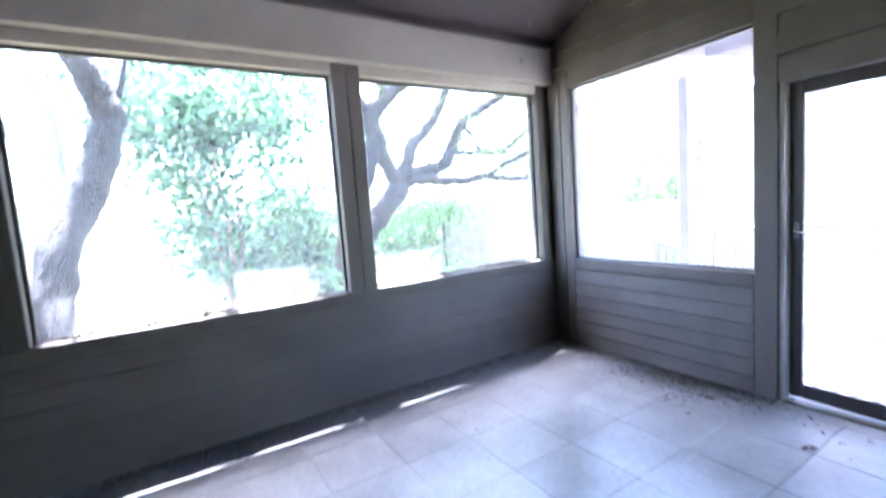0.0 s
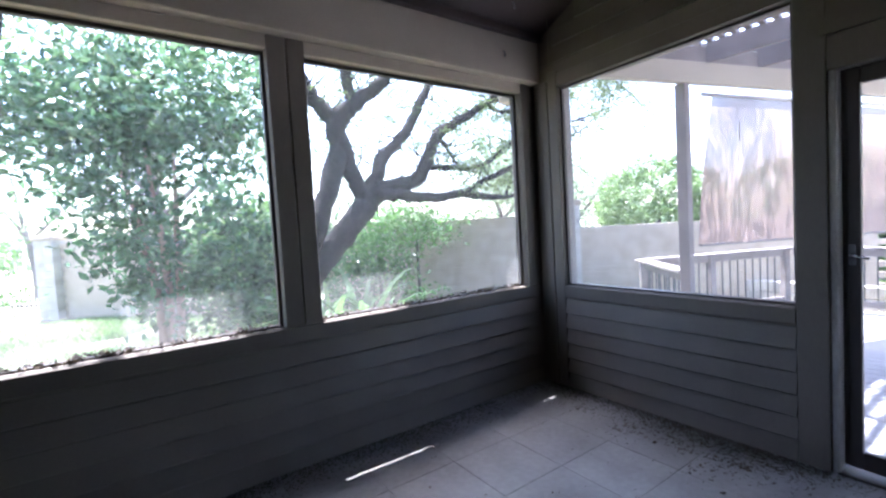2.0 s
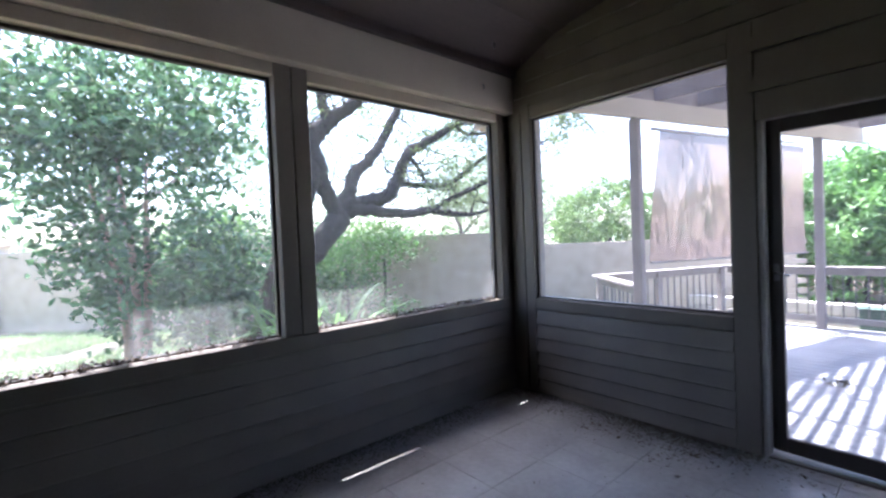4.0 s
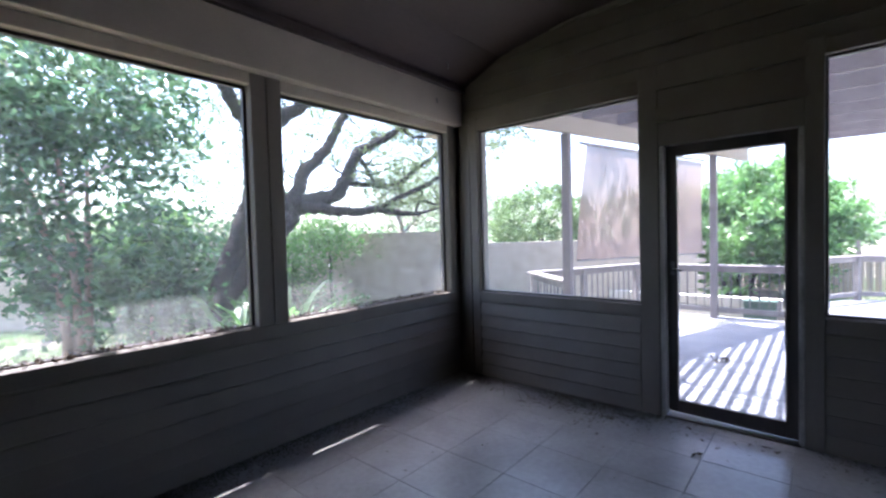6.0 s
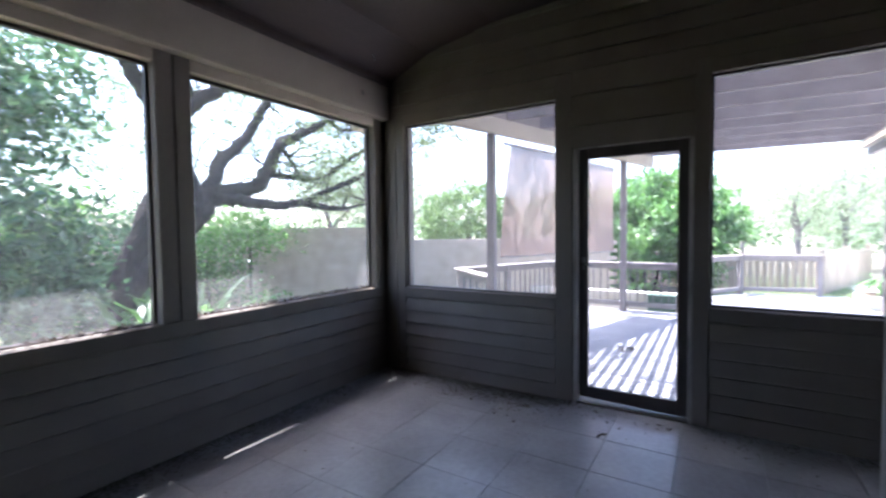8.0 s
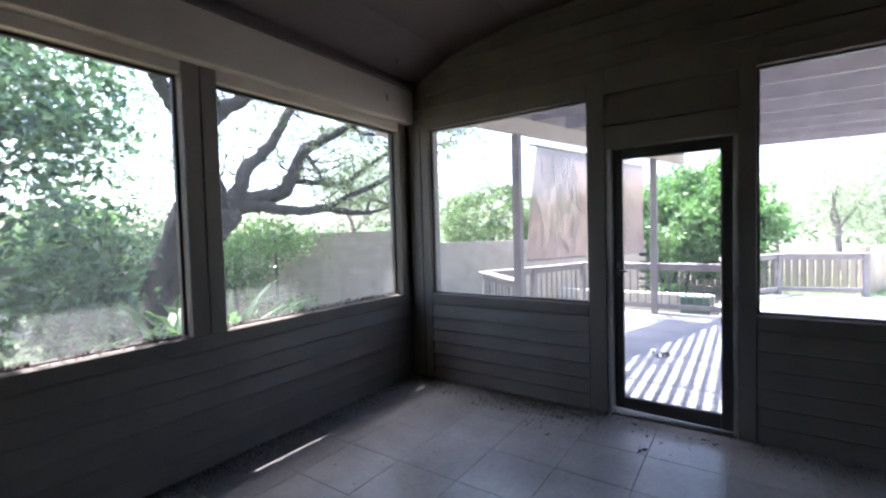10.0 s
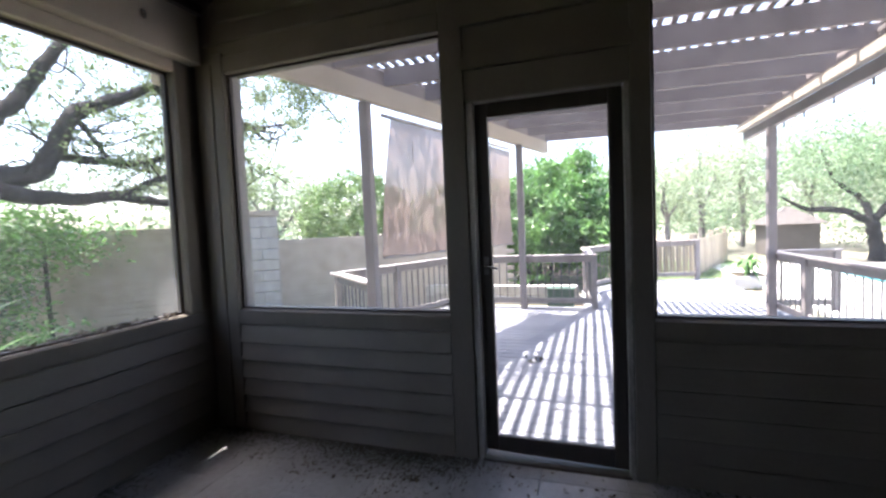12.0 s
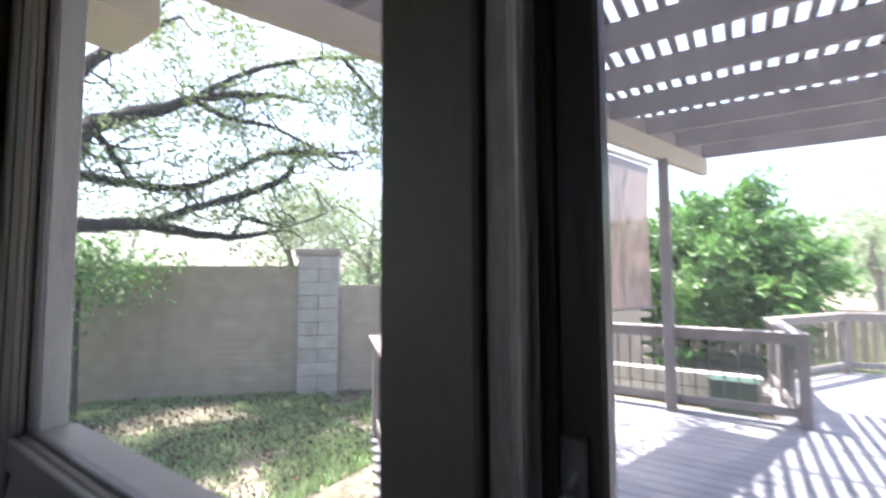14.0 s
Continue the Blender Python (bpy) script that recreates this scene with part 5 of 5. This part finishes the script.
for k in range(6):
    z0, z1 = 0.002 + k * 0.131, (k + 1) * 0.131 - 0.009
    lap_board_north(WEST + 0.01, EX - 0.045, z0, z1)
    lap_board_east(E0 + 0.002, E1 - 0.002, z0, z1, wall_east)
    lap_board_east(F0, F1 - 0.002, z0, z1, wall_east)
for k in range(2):
    lap_board_east(D0 - 0.045, D1 + 0.055, DOORH + 0.150 + k * 0.254, DOORH + 0.400 + k * 0.254, wall_east)
for k in range(6):
    z0, z1 = 2.81 + k * 0.14, 2.945 + k * 0.14
    lap_board_east(NOOK, 3.42 - max(0.0, (z1 - 3.0) / 0.6), z0, z1, gable)

TS, TX, TY = 0.46, 3.02, 0.63
for i in range(-13, 3):
    for j in range(-5, 8):
        x0, x1 = max(WEST, TX + i * TS), min(EX - 0.002, TX + (i + 1) * TS)
        y0, y1 = max(NOOK, TY + j * TS), min(NY - 0.002, TY + (j + 1) * TS)
        if (x0 + x1) / 2 < CX - 0.1:
            y0 = max(y0, SOUTH)
        elif x0 < CX and y0 < SOUTH:
            x0 = max(x0, CX) if y1 <= SOUTH + 0.1 else x0
            y0 = max(y0, SOUTH) if x0 < CX else y0
        if x1 - x0 < 0.03 or y1 - y0 < 0.03:
            continue
        piece("tile", (x1 - x0 - 0.003, y1 - y0 - 0.003, 0.013), ((x0 + x1) / 2, (y0 + y1) / 2, -0.0065 + random.uniform(-0.0006, 0.0006)), TILE, floor, 0.0015)

x = 3.765
while x < 12.72:
    y0, y1 = deck_span(x + 0.07)
    part("board", box(x, x + 0.1365, y0, y1, DECKZ - 0.03, DECKZ + random.uniform(-0.0015, 0.0), 0.004), DECK, deck)
    x += 0.1445
for a, b, y in ((3.77, 12.6, -1.9), (3.77, 12.5, -1.2), (3.77, 12.3, -0.5), (3.77, 11.4, 0.2), (3.77, 9.9, 0.85), (3.77, 8.9, 1.6), (3.77, 8.9, 2.3), (3.77, 8.9, 2.95)):
    part("joist", box(a, b, y - 0.02, y + 0.02, DECKZ - 0.17, DECKZ - 0.0302, 0.0), DIRT, deck)
for (ax, ay), (bx, by) in zip(DECK_EDGE, DECK_EDGE[1:]):
    part("fascia", beam_between((ax, ay * 0.99, DECKZ - 0.13), (bx, by * 0.99, DECKZ - 0.13), 0.03, 0.19), RAILWOOD, deck)
